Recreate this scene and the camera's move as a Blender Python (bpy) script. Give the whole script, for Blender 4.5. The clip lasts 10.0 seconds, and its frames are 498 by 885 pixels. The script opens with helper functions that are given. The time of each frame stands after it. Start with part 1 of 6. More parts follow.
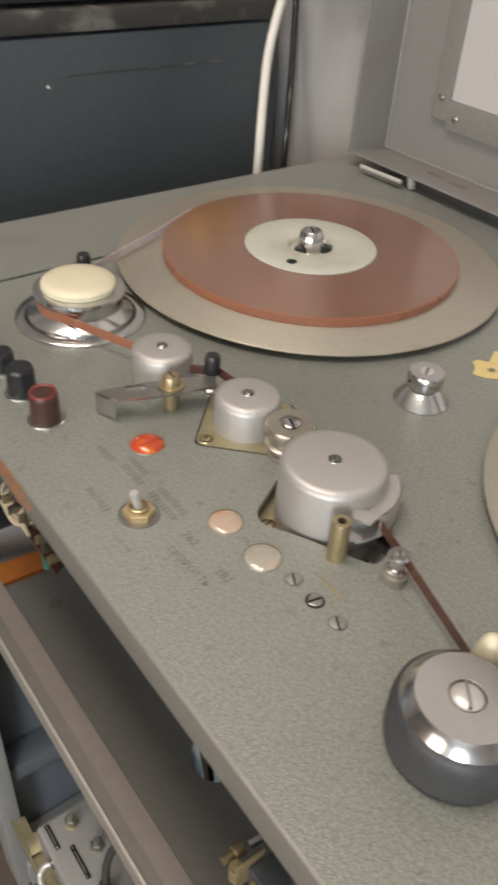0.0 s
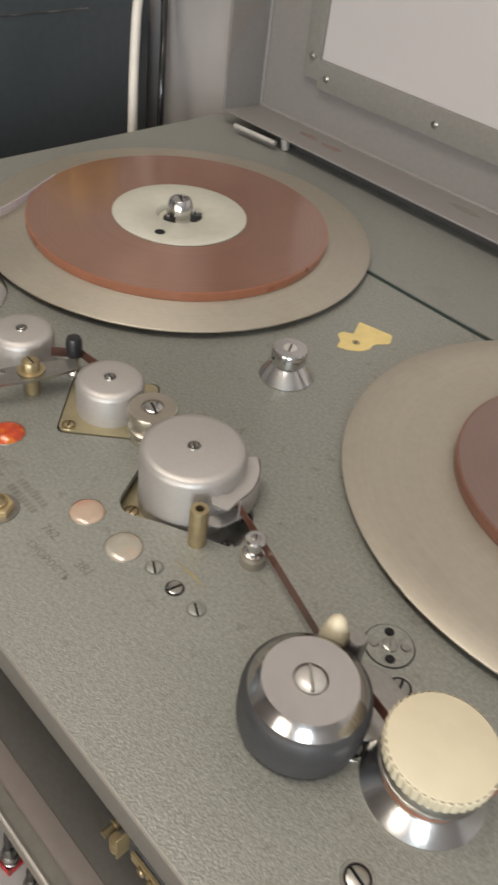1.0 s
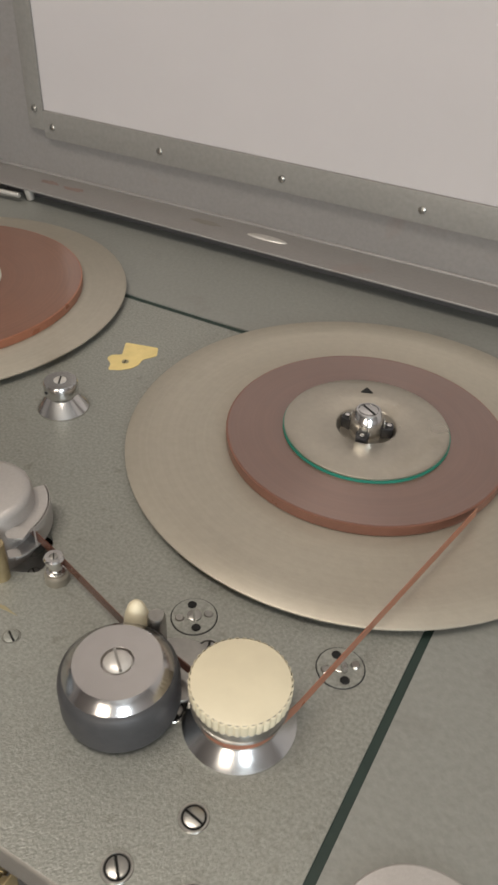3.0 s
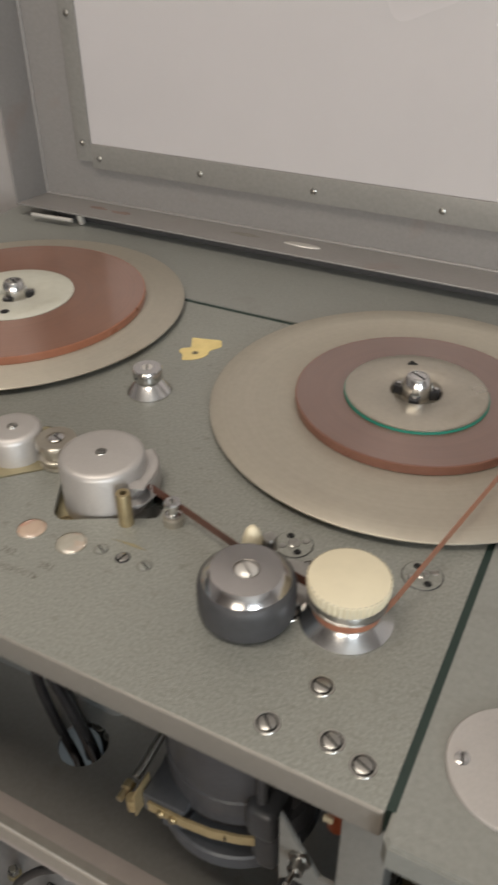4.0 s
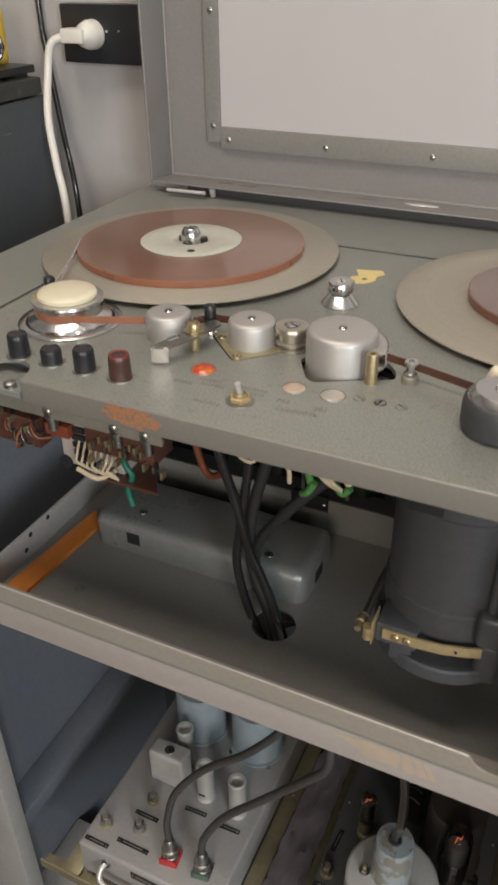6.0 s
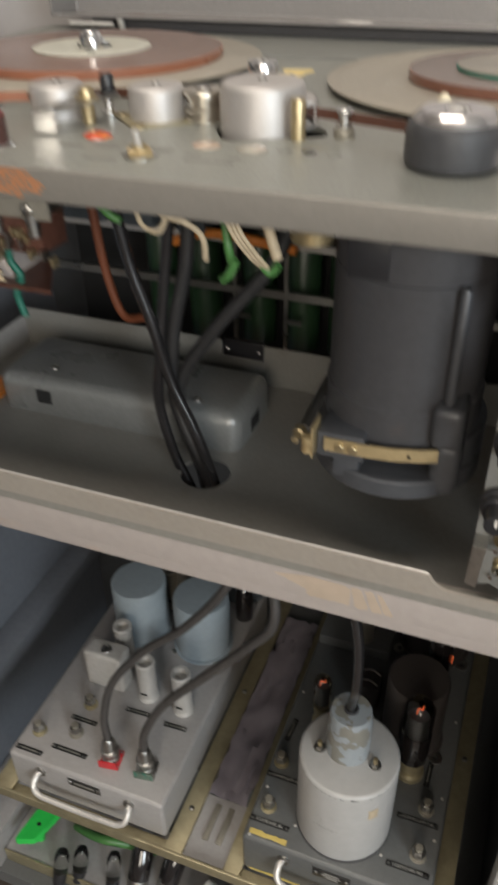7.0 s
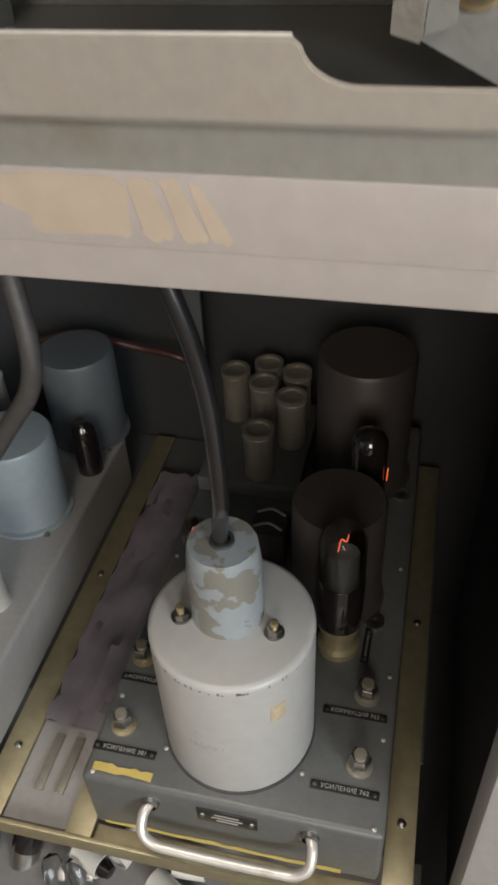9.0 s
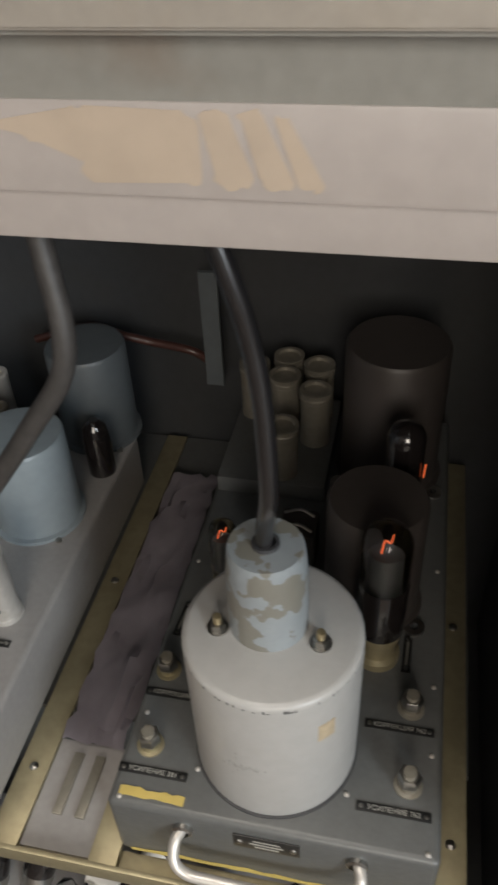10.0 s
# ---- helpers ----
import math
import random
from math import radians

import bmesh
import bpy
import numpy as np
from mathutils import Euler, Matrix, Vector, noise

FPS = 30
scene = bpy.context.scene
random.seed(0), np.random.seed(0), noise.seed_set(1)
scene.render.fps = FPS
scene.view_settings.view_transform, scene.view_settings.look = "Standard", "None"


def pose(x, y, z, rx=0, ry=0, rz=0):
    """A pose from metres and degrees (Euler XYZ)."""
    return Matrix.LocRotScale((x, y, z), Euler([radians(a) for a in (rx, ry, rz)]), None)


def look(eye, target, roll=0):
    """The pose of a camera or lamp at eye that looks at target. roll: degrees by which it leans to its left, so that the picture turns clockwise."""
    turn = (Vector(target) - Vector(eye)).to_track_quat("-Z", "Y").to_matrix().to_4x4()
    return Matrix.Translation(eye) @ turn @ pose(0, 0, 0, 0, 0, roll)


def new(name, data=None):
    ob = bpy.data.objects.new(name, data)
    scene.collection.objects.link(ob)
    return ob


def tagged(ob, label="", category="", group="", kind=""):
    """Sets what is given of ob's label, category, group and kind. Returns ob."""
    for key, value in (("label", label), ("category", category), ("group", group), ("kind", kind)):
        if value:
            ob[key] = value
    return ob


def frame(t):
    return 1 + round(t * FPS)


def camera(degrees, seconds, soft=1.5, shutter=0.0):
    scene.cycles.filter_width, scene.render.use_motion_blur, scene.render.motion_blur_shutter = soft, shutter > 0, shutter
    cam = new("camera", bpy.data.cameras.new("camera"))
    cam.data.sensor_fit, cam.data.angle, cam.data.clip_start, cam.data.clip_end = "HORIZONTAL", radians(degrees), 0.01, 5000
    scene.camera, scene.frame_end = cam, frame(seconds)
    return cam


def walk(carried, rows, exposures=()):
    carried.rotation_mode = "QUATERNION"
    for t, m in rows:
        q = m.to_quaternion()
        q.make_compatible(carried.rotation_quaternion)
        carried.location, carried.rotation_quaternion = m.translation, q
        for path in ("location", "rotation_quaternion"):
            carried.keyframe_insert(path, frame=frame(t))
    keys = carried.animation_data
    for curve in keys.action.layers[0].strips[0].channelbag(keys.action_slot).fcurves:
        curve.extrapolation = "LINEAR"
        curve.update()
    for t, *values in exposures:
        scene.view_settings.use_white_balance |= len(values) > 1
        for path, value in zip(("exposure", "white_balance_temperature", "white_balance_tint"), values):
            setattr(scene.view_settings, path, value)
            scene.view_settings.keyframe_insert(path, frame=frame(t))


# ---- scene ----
cam = camera(35.5, 10.0, 2.8, 0.5)
PATH = [
    (0, (-0.0270, -0.1012, 1.1227), (-0.6379, 0.3988, 0.5088), 4.4),
    (0.5, (-0.0293, -0.0804, 1.1319), (-0.5728, 0.4556, 0.4859), 6.7),
    (1, (-0.0206, -0.0766, 1.1427), (-0.5187, 0.4888, 0.4852), 8.3),
    (1.5, (0.0003, -0.0680, 1.1475), (-0.4644, 0.5276, 0.4923), 8.2),
    (2, (0.0165, -0.0592, 1.1572), (-0.4140, 0.5727, 0.5127), 6.9),
    (2.5, (0.0348, -0.0629, 1.1605), (-0.3617, 0.6033, 0.5288), 4.5),
    (2.7, (0.0361, -0.0665, 1.1577), (-0.3467, 0.6127, 0.5316), 3.6),
    (3.8, (0.0376, -0.1581, 1.1713), (-0.3284, 0.5600, 0.5794), -0.3),
    (4, (0.0321, -0.1822, 1.1714), (-0.3444, 0.5361, 0.5864), -0.6),
    (4.5, (-0.0033, -0.2327, 1.1618), (-0.4022, 0.4870, 0.5934), -0.4),
    (5, (-0.0517, -0.3132, 1.1434), (-0.4617, 0.4149, 0.5941), -0.7),
    (5.2, (-0.0642, -0.3470, 1.1416), (-0.4647, 0.3913, 0.5988), -0.3),
    (6.3, (-0.0673, -0.4152, 1.0982), (-0.4137, 0.3528, 0.5597), -0.8),
    (6.5, (-0.0735, -0.4270, 1.0695), (-0.4061, 0.3448, 0.5277), -0.7),
    (7, (-0.0515, -0.3814, 0.9749), (-0.3475, 0.3817, 0.4004), -0.9),
    (7.5, (-0.0344, -0.3268, 0.8600), (-0.2994, 0.4294, 0.2617), -1.1),
    (8, (-0.0435, -0.2782, 0.7658), (-0.2780, 0.4647, 0.1388), -1.6),
    (8.5, (-0.0409, -0.2299, 0.7069), (-0.2543, 0.5088, 0.0676), -2.4),
    (9, (-0.0391, -0.2014, 0.6610), (-0.2344, 0.5403, 0.0192), -3.0),
    (9.5, (-0.0409, -0.1873, 0.6435), (-0.2192, 0.5583, 0.0014), -2.7),
    (10, (-0.0719, -0.1829, 0.6350), (-0.2552, 0.5639, -0.0042), -3.1),
]
walk(cam, [(t, look(eye, target, roll)) for t, eye, target, roll in PATH],
     [(0, 0.14), (0.5, 0.06), (1.5, 0.0), (4.0, -0.09), (5.0, 0.0), (6.5, 0.08), (7.0, 0.17), (7.5, 0.25), (8.0, 0.40), (9, 0.30), (10, 0.25)])

# ---- light ----
world = bpy.data.worlds.new("world")
world.use_nodes = True
scene.world = world
sky = world.node_tree.nodes.new("ShaderNodeTexSky")
sky.sky_type, sky.sun_disc = "NISHITA", False
sky.sun_elevation, sky.sun_rotation = radians(35), radians(200)
bg = world.node_tree.nodes["Background"]
bg.inputs["Strength"].default_value = 0.08
world.node_tree.links.new(sky.outputs[0], bg.inputs["Color"])


def area_lamp(name, m, sx, sy, watts, color):
    d = bpy.data.lights.new(name, "AREA")
    d.shape, d.size, d.size_y, d.energy, d.color = "RECTANGLE", sx, sy, watts, color
    ob = new(name, d)
    ob.matrix_world = m
    return ob


# cool daylight and added warm fill in two window openings behind the viewer; added ceiling lamp
area_lamp("window_daylight", look((2.18, -2.36, 1.45), (-0.25, 0.2, 0.6)), 0.85, 1.25, 64, (0.86, 0.945, 1.0))
# warm fill added to brighten the fronts inside the cabinet
area_lamp("window_glow", look((0.25, -2.36, 1.40), (-0.25, 0.2, 0.6)), 0.8, 1.1, 23, (1.0, 0.895, 0.76))
area_lamp("ceiling_lamp_light", look((-0.35, -0.27, 2.50), (-0.35, -0.22, 0.0)), 1.2, 0.5, 18, (1.0, 0.90, 0.79))


# ---- materials ----
def material(name, color, rough=0.5, metal=0.0, spread=0.12, grain=60.0, coarse=6.0, bump=0.15, bump_scale=400.0, dirt=None, dirt_amount=0.0,
             dirt_scale=14.0, edge=0.0, island=False, coat=0.0, spec=0.5, aniso=0.0, rings=0.0):
    """A procedural surface: base colour with grain at two scales, stains of a second colour, fine relief, uneven gloss."""
    m = bpy.data.materials.new(name)
    m.use_nodes = True
    n, l = m.node_tree.nodes, m.node_tree.links
    b = n["Principled BSDF"]
    co = n.new("ShaderNodeTexCoord")

    def noise_tex(scale, detail=4.0):
        t = n.new("ShaderNodeTexNoise")
        t.inputs["Scale"].default_value, t.inputs["Detail"].default_value = scale, detail
        l.new(co.outputs["Object"], t.inputs["Vector"])
        return t

    def mix(a, bcol, fac, blend="MIX"):
        x = n.new("ShaderNodeMix")
        x.data_type, x.blend_type = "RGBA", blend
        for sock, val in ((x.inputs[0], fac), (x.inputs[6], a), (x.inputs[7], bcol)):
            if isinstance(val, bpy.types.NodeSocket):
                l.new(val, sock)
            else:
                sock.default_value = val
        return x.outputs[2]

    def ramp(src, lo, hi, a=0.0, bv=1.0):
        r = n.new("ShaderNodeMapRange")
        r.inputs[1].default_value, r.inputs[2].default_value = lo, hi
        r.inputs[3].default_value, r.inputs[4].default_value = a, bv
        l.new(src, r.inputs[0])
        return r.outputs[0]

    fine, big = noise_tex(grain), noise_tex(coarse)
    rgba = (*color, 1)
    dark = tuple(c * (1 - spread) for c in color) + (1,)
    light = tuple(min(1, c * (1 + spread)) for c in color) + (1,)
    out = mix(dark, light, ramp(fine.outputs[0], 0.35, 0.65))
    out = mix(out, mix(dark, light, ramp(big.outputs[0], 0.15, 0.85)), 0.5)
    if dirt:
        st = noise_tex(dirt_scale, 6.0)
        out = mix(out, (*dirt, 1), ramp(st.outputs[0], 0.66 - 0.32 * dirt_amount, 0.76 - 0.25 * dirt_amount if not edge else 0.66 - 0.32 * dirt_amount + edge, 0.0, 1.0 if edge else min(1.0, dirt_amount * 2.2)))
    if rings:
        flat, span = n.new("ShaderNodeVectorMath"), n.new("ShaderNodeVectorMath")
        flat.operation, span.operation = "MULTIPLY", "LENGTH"
        flat.inputs[1].default_value = (1, 1, 0)
        l.new(co.outputs["Object"], flat.inputs[0])
        l.new(flat.outputs[0], span.inputs[0])
        turns = n.new("ShaderNodeTexNoise")
        turns.inputs["Scale"].default_value, turns.inputs["Detail"].default_value = 260, 8
        l.new(span.outputs["Value"], turns.inputs["Vector"])
        out = mix(out, mix(out, (*(c * 0.55 for c in color), 1), ramp(turns.outputs[0], 0.38, 0.68)), rings)
    if island:
        ge = n.new("ShaderNodeNewGeometry")
        out = mix(out, (0, 0, 0, 1), ramp(ge.outputs["Random Per Island"], 0, 1, 0, 0.35))
    l.new(out, b.inputs["Base Color"])
    l.new(ramp(big.outputs[0], 0.15, 0.85, max(0.02, rough - 0.07), min(1, rough + 0.07)), b.inputs["Roughness"])
    b.inputs["Metallic"].default_value = metal
    b.inputs["Coat Weight"].default_value = coat
    b.inputs["Specular IOR Level"].default_value = spec
    if aniso:
        b.inputs["Coat Roughness"].default_value, b.inputs["Coat IOR"].default_value = 0.16, 1.75
        tn = n.new("ShaderNodeTangent")
        tn.direction_type, tn.axis = "RADIAL", "Z"
        l.new(tn.outputs[0], b.inputs["Tangent"])
        b.inputs["Anisotropic"].default_value, b.inputs["Anisotropic Rotation"].default_value = aniso, 0.25
    if bump:
        bt = noise_tex(bump_scale, 2.0)
        bn = n.new("ShaderNodeBump")
        bn.inputs["Strength"].default_value, bn.inputs["Distance"].default_value = bump, 0.001
        l.new(bt.outputs[0], bn.inputs["Height"])
        l.new(bn.outputs[0], b.inputs["Normal"])
    return m


def glass_material(name, color, rough=0.03, ior=1.45):
    m = bpy.data.materials.new(name)
    m.use_nodes = True
    b = m.node_tree.nodes["Principled BSDF"]
    b.inputs["Base Color"].default_value = (*color, 1)
    b.inputs["Roughness"].default_value, b.inputs["IOR"].default_value = rough, ior
    b.inputs["Transmission Weight"].default_value = 1.0
    return m


def glow_material(name, color, strength):
    m = bpy.data.materials.new(name)
    m.use_nodes = True
    b = m.node_tree.nodes["Principled BSDF"]
    b.inputs["Base Color"].default_value = (*color, 1)
    b.inputs["Emission Color"].default_value = (*color, 1)
    b.inputs["Emission Strength"].default_value = strength
    return m


HAMMER = material("hammered_grey_green_paint", (0.262, 0.265, 0.238), 0.37, 0.30, 0.30, 560, 5, 0.27, 1000, (0.12, 0.11, 0.09), 0.16, 120)
DECK_EDGE = material("worn_grey_paint", (0.218, 0.20, 0.175), 0.40, 0.2, 0.06, 300, 8, 0.10, 350, (0.36, 0.16, 0.08), 0.06, 22)
RIM = material("grey_green_enamel", (0.232, 0.234, 0.214), 0.40, 0.15, 0.10, 300, 4, 0.30, 350, (0.12, 0.10, 0.09), 0.10, 20)
LID = material("grey_lid_enamel", (0.232, 0.218, 0.208), 0.36, 0.1, 0.08, 300, 5, 0.12, 250, (0.22, 0.13, 0.10), 0.10, 16)
LID_STRIP = material("grey_strip_enamel", (0.225, 0.215, 0.198), 0.42, 0.1, 0.10, 260, 8, 0.2, 250)
WHITE_PANEL = material("off_white_laminate", (0.47, 0.442, 0.44), 0.28, 0.0, 0.02, 14, 1.1, 0.0)
PLATTER = material("dull_brushed_aluminium", (0.43, 0.392, 0.325), 0.46, 0.55, 0.05, 200, 7, 0.08, 500, (0.30, 0.27, 0.20), 0.12, 18, aniso=0.40, rings=0.10)
HUB_METAL = material("brushed_nickel", (0.50, 0.46, 0.39), 0.30, 0.9, 0.06, 260, 9, 0.08, 500, (0.36, 0.31, 0.24), 0.15, 40)
HUB_CREAM = material("cream_painted_hub", (0.50, 0.49, 0.42), 0.45, 0.1, 0.06, 120, 12, 0.1, 300, (0.35, 0.32, 0.25), 0.15, 40)
CHROME = material("chrome", (0.66, 0.65, 0.64), 0.20, 1.0, 0.05, 120, 20, 0.02, 200)
TOP_METAL = material("polished_top_metal", (0.60, 0.58, 0.57), 0.20, 1.0, 0.05, 120, 20, 0.02, 200)
STEEL = material("dull_steel", (0.42, 0.41, 0.385), 0.30, 1.0, 0.12, 300, 30, 0.08, 500, (0.2, 0.18, 0.15), 0.15, 60)
ZINC = material("dull_zinc_plate", (0.25, 0.23, 0.19), 0.38, 0.35, 0.12, 200, 30, 0.08, 400, (0.22, 0.19, 0.14), 0.25, 60)
PALE_ALU = material("pale_aluminium_shield", (0.58, 0.555, 0.52), 0.36, 0.45, 0.08, 200, 30, 0.08, 400, (0.36, 0.33, 0.28), 0.2, 60)
ALU = material("satin_aluminium_cover", (0.47, 0.445, 0.425), 0.50, 0.66, 0.06, 700, 24, 0.10, 1200, (0.40, 0.37, 0.34), 0.12, 50)
BRASS = material("brass", (0.45, 0.365, 0.22), 0.38, 0.85, 0.15, 200, 40, 0.05, 300, (0.25, 0.18, 0.08), 0.2, 90)
STRAP_BRASS = material("dull_brass_strip", (0.50, 0.385, 0.21), 0.36, 0.55, 0.12, 200, 40, 0.05, 300, (0.30, 0.20, 0.09), 0.25, 70)
PASSIVATED = material("yellow_passivated_steel", (0.36, 0.315, 0.20), 0.42, 0.6, 0.15, 120, 12, 0.08, 300, (0.22, 0.18, 0.11), 0.25, 30)
BLACK_PLASTIC = material("black_bakelite", (0.018, 0.018, 0.02), 0.32, 0.0, 0.2, 200, 20, 0.06, 400)
BLACK_RUBBER = material("dark_grey_rubber", (0.045, 0.045, 0.048), 0.50, 0.0, 0.15, 200, 12, 0.08, 500)
BLACK_CABLE = material("black_cable_sheath", (0.014, 0.013, 0.0135), 0.22, 0.0, 0.2, 200, 30, 0.02, 300, spec=0.7, coat=0.4)
DARK_CABLE = material("dull_black_cable_sheath", (0.02, 0.019, 0.019), 0.45, 0.0, 0.2, 200, 30, 0.1, 300)
GREY_CABLE = material("dusty_black_cable", (0.05, 0.045, 0.042), 0.55, 0.0, 0.25, 200, 30, 0.15, 300)
MAROON = material("dark_maroon_bakelite", (0.062, 0.027, 0.022), 0.36, 0.0, 0.2, 200, 30, 0.08, 400)
RED_RING = material("red_paint_ring", (0.17, 0.032, 0.028), 0.4)
CREAM = material("ivory_plastic", (0.64, 0.575, 0.42), 0.40, 0.0, 0.05, 80, 12, 0.08, 200, (0.55, 0.42, 0.20), 0.12, 30)
RED_LENS = material("red_orange_lens", (0.46, 0.050, 0.014), 0.22, 0.0, 0.30, 260, 60, 0.2, 200, (0.58, 0.17, 0.015), 0.55, 110, coat=0.5)
PINK_LENS = material("pale_pink_lens", (0.44, 0.33, 0.25), 0.20, 0.0, 0.10, 160, 60, 0.08, 200, (0.55, 0.20, 0.13), 0.5, 75, coat=0.6)
CLEAR_LENS = material("clear_grey_lens", (0.36, 0.335, 0.28), 0.20, 0.1, 0.12, 160, 60, 0.08, 200, (0.48, 0.36, 0.28), 0.4, 70, coat=0.6)
TAPE_TOP = material("brown_tape_edges", (0.25, 0.114, 0.070), 0.36, 0.25, 0.08, 30, 5, 0.0, 60, spec=0.9, aniso=0.85, rings=0.35, coat=1.0)
TAPE_TOP_R = material("dark_brown_tape_edges", (0.165, 0.086, 0.063), 0.36, 0.25, 0.08, 30, 5, 0.0, 60, spec=0.9, aniso=0.85, rings=0.30, coat=1.0)
TAPE_SIDE = material("orange_brown_tape_coat", (0.29, 0.118, 0.068), 0.30, 0.0, 0.08, 200, 20, 0.0)
TAPE_SIDE_R = material("dark_brown_tape_coat", (0.17, 0.075, 0.05), 0.30, 0.0, 0.08, 200, 20, 0.0)
TAPE_DARK = material("dark_brown_tape", (0.10, 0.045, 0.032), 0.22, 0.0, 0.1, 200, 20, 0.0)
TAPE_PALE = material("pale_tape_back", (0.55, 0.49, 0.50), 0.25, 0.0, 0.06, 200, 20, 0.0)
GREEN_EDGE = material("green_hub_edge", (0.012, 0.17, 0.12), 0.4)
# dark grey for the shadow gap below the lid
LID_GAP_SHADE = material("dark_lid_gap_shade", (0.06, 0.056, 0.056), 0.6, 0.0, 0.1, 200, 20)
SEAM = material("dark_green_seam", (0.012, 0.028, 0.022), 0.6)
YELLOW_CHIP = material("yellow_primer", (0.66, 0.52, 0.22), 0.5, 0.0, 0.12, 120, 40)
DARK_BLUE_METAL = material("dark_blue_grey_panel", (0.058, 0.067, 0.074), 0.34, 0.0, 0.12, 100, 3, 0.05, 200, (0.08, 0.08, 0.08), 0.06, 10)
DUSTY_BLACK = material("dusty_black_enamel", (0.045, 0.043, 0.040), 0.5, 0.0, 0.2, 120, 6, 0.15, 200, (0.16, 0.15, 0.135), 0.45, 22)
WALL_PAINT = material("pinkish_grey_wall_paint", (0.42, 0.395, 0.385), 0.6, 0.0, 0.05, 40, 2, 0.12, 60, (0.34, 0.31, 0.30), 0.15, 3)
CEILING_PAINT = material("white_ceiling_paint", (0.75, 0.73, 0.70), 0.8, 0.0, 0.04, 40, 2, 0.1, 60)
FLOOR_LINO = material("dark_brown_lino", (0.10, 0.075, 0.06), 0.5, 0.0, 0.2, 40, 2, 0.1, 80)
TRAY_FLOOR = material("grey_satin_tray_paint", (0.27, 0.26, 0.24), 0.33, 0.3, 0.08, 260, 5, 0.10, 300, (0.15, 0.12, 0.09), 0.10, 26)
TRAY_PAINT = material("grey_hammer_tray_paint", (0.185, 0.18, 0.165), 0.40, 0.15, 0.10, 260, 5, 0.18, 300, (0.10, 0.075, 0.05), 0.10, 26)
LIP_PAINT = material("worn_beige_grey_lip_paint", (0.335, 0.298, 0.256), 0.36, 0.2, 0.08, 200, 10, 0.12, 220, (0.33, 0.27, 0.20), 0.12, 24)
COIL_RED = material("red_brown_coil_varnish", (0.17, 0.042, 0.018), 0.35, 0.0, 0.15, 200, 30)
RAIL_PAINT = material("pale_grey_rail_paint", (0.385, 0.335, 0.305), 0.42, 0.0, 0.06, 120, 8, 0.12, 200, (0.50, 0.33, 0.20), 0.12, 14)
# darker greenish grey carries the recess shadow under the lip; brown stains are real
FOLD_SHADED = material("shaded_greenish_grey_fold", (0.238, 0.224, 0.197), 0.45, 0.0, 0.10, 160, 12, 0.15, 200, (0.16, 0.10, 0.06), 0.2, 16)
COPPER_WORN = material("copper_primer", (0.52, 0.24, 0.12), 0.42, 0.4, 0.2, 600, 40, 0.1, 400, (0.24, 0.218, 0.19), 0.50, 420)
RUBBED = material("rubbed_reddish_paint", (0.205, 0.145, 0.125), 0.42, 0.1, 0.15, 200, 30, 0.1, 250)
TAN_STAIN = material("tan_glue_stain", (0.46, 0.365, 0.28), 0.5, 0.0, 0.10, 60, 20, 0.1, 200)
BOX_PAINT = material("grey_hammer_box_paint", (0.21, 0.212, 0.205), 0.30, 0.3, 0.12, 300, 12, 0.2, 300)
MOTOR_PAINT = material("dark_grey_motor_enamel", (0.056, 0.055, 0.058), 0.36, 0.0, 0.12, 200, 8, 0.12, 300, (0.12, 0.07, 0.05), 0.08, 30)
MOTOR_BAND = material("blue_grey_motor_casting", (0.066, 0.068, 0.074), 0.40, 0.1, 0.12, 200, 8, 0.15, 300)
# the next two colours are darkened to carry the shade inside the cabinet
CABINET_SHADED = material("shaded_cabinet_interior", (0.025, 0.0245, 0.025), 0.42, 0.1, 0.12, 120, 4, 0.15, 200, (0.09, 0.08, 0.07), 0.15, 8)
BACK_SHADED = material("shaded_blue_grey_back", (0.042, 0.044, 0.047), 0.42, 0.0, 0.10, 120, 4, 0.12, 200, (0.04, 0.036, 0.032), 0.15, 8)
CABINET_OUT = material("grey_cabinet_enamel", (0.32, 0.305, 0.29), 0.42, 0.0, 0.08, 160, 5, 0.15, 200, (0.2, 0.17, 0.14), 0.1, 9)
CABINET_SIDE = material("blue_grey_gloss_enamel", (0.15, 0.16, 0.18), 0.18, 0.0, 0.08, 120, 4, 0.10, 160, (0.12, 0.11, 0.10), 0.12, 10)
# blue-grey can enamel darkened for the shade at the cabinet's back
CAN_SHADED = material("shaded_blue_grey_enamel", (0.095, 0.108, 0.117), 0.40, 0.0, 0.08, 120, 9, 0.12, 200)
CHASSIS = material("light_grey_chassis_paint", (0.325, 0.31, 0.30), 0.38, 0.1, 0.07, 200, 8, 0.15, 260, (0.22, 0.19, 0.16), 0.14, 28)
CHASSIS_DARK = material("slate_grey_chassis_paint", (0.112, 0.115, 0.113), 0.40, 0.1, 0.10, 200, 9, 0.15, 260, (0.10, 0.085, 0.06), 0.12, 30)
CAN_BLUE = material("pale_blue_grey_enamel", (0.235, 0.27, 0.29), 0.36, 0.0, 0.07, 120, 9, 0.12, 200, (0.30, 0.29, 0.28), 0.14, 26)
CAN_WHITE = material("pale_grey_can_enamel", (0.41, 0.40, 0.385), 0.36, 0.0, 0.05, 120, 9, 0.10, 200, (0.36, 0.34, 0.31), 0.10, 34)
CAP_WORN = material("chipped_blue_grey_enamel", (0.29, 0.315, 0.33), 0.38, 0.1, 0.08, 120, 20, 0.20, 200, (0.215, 0.205, 0.175), 0.50, 62, edge=0.012)
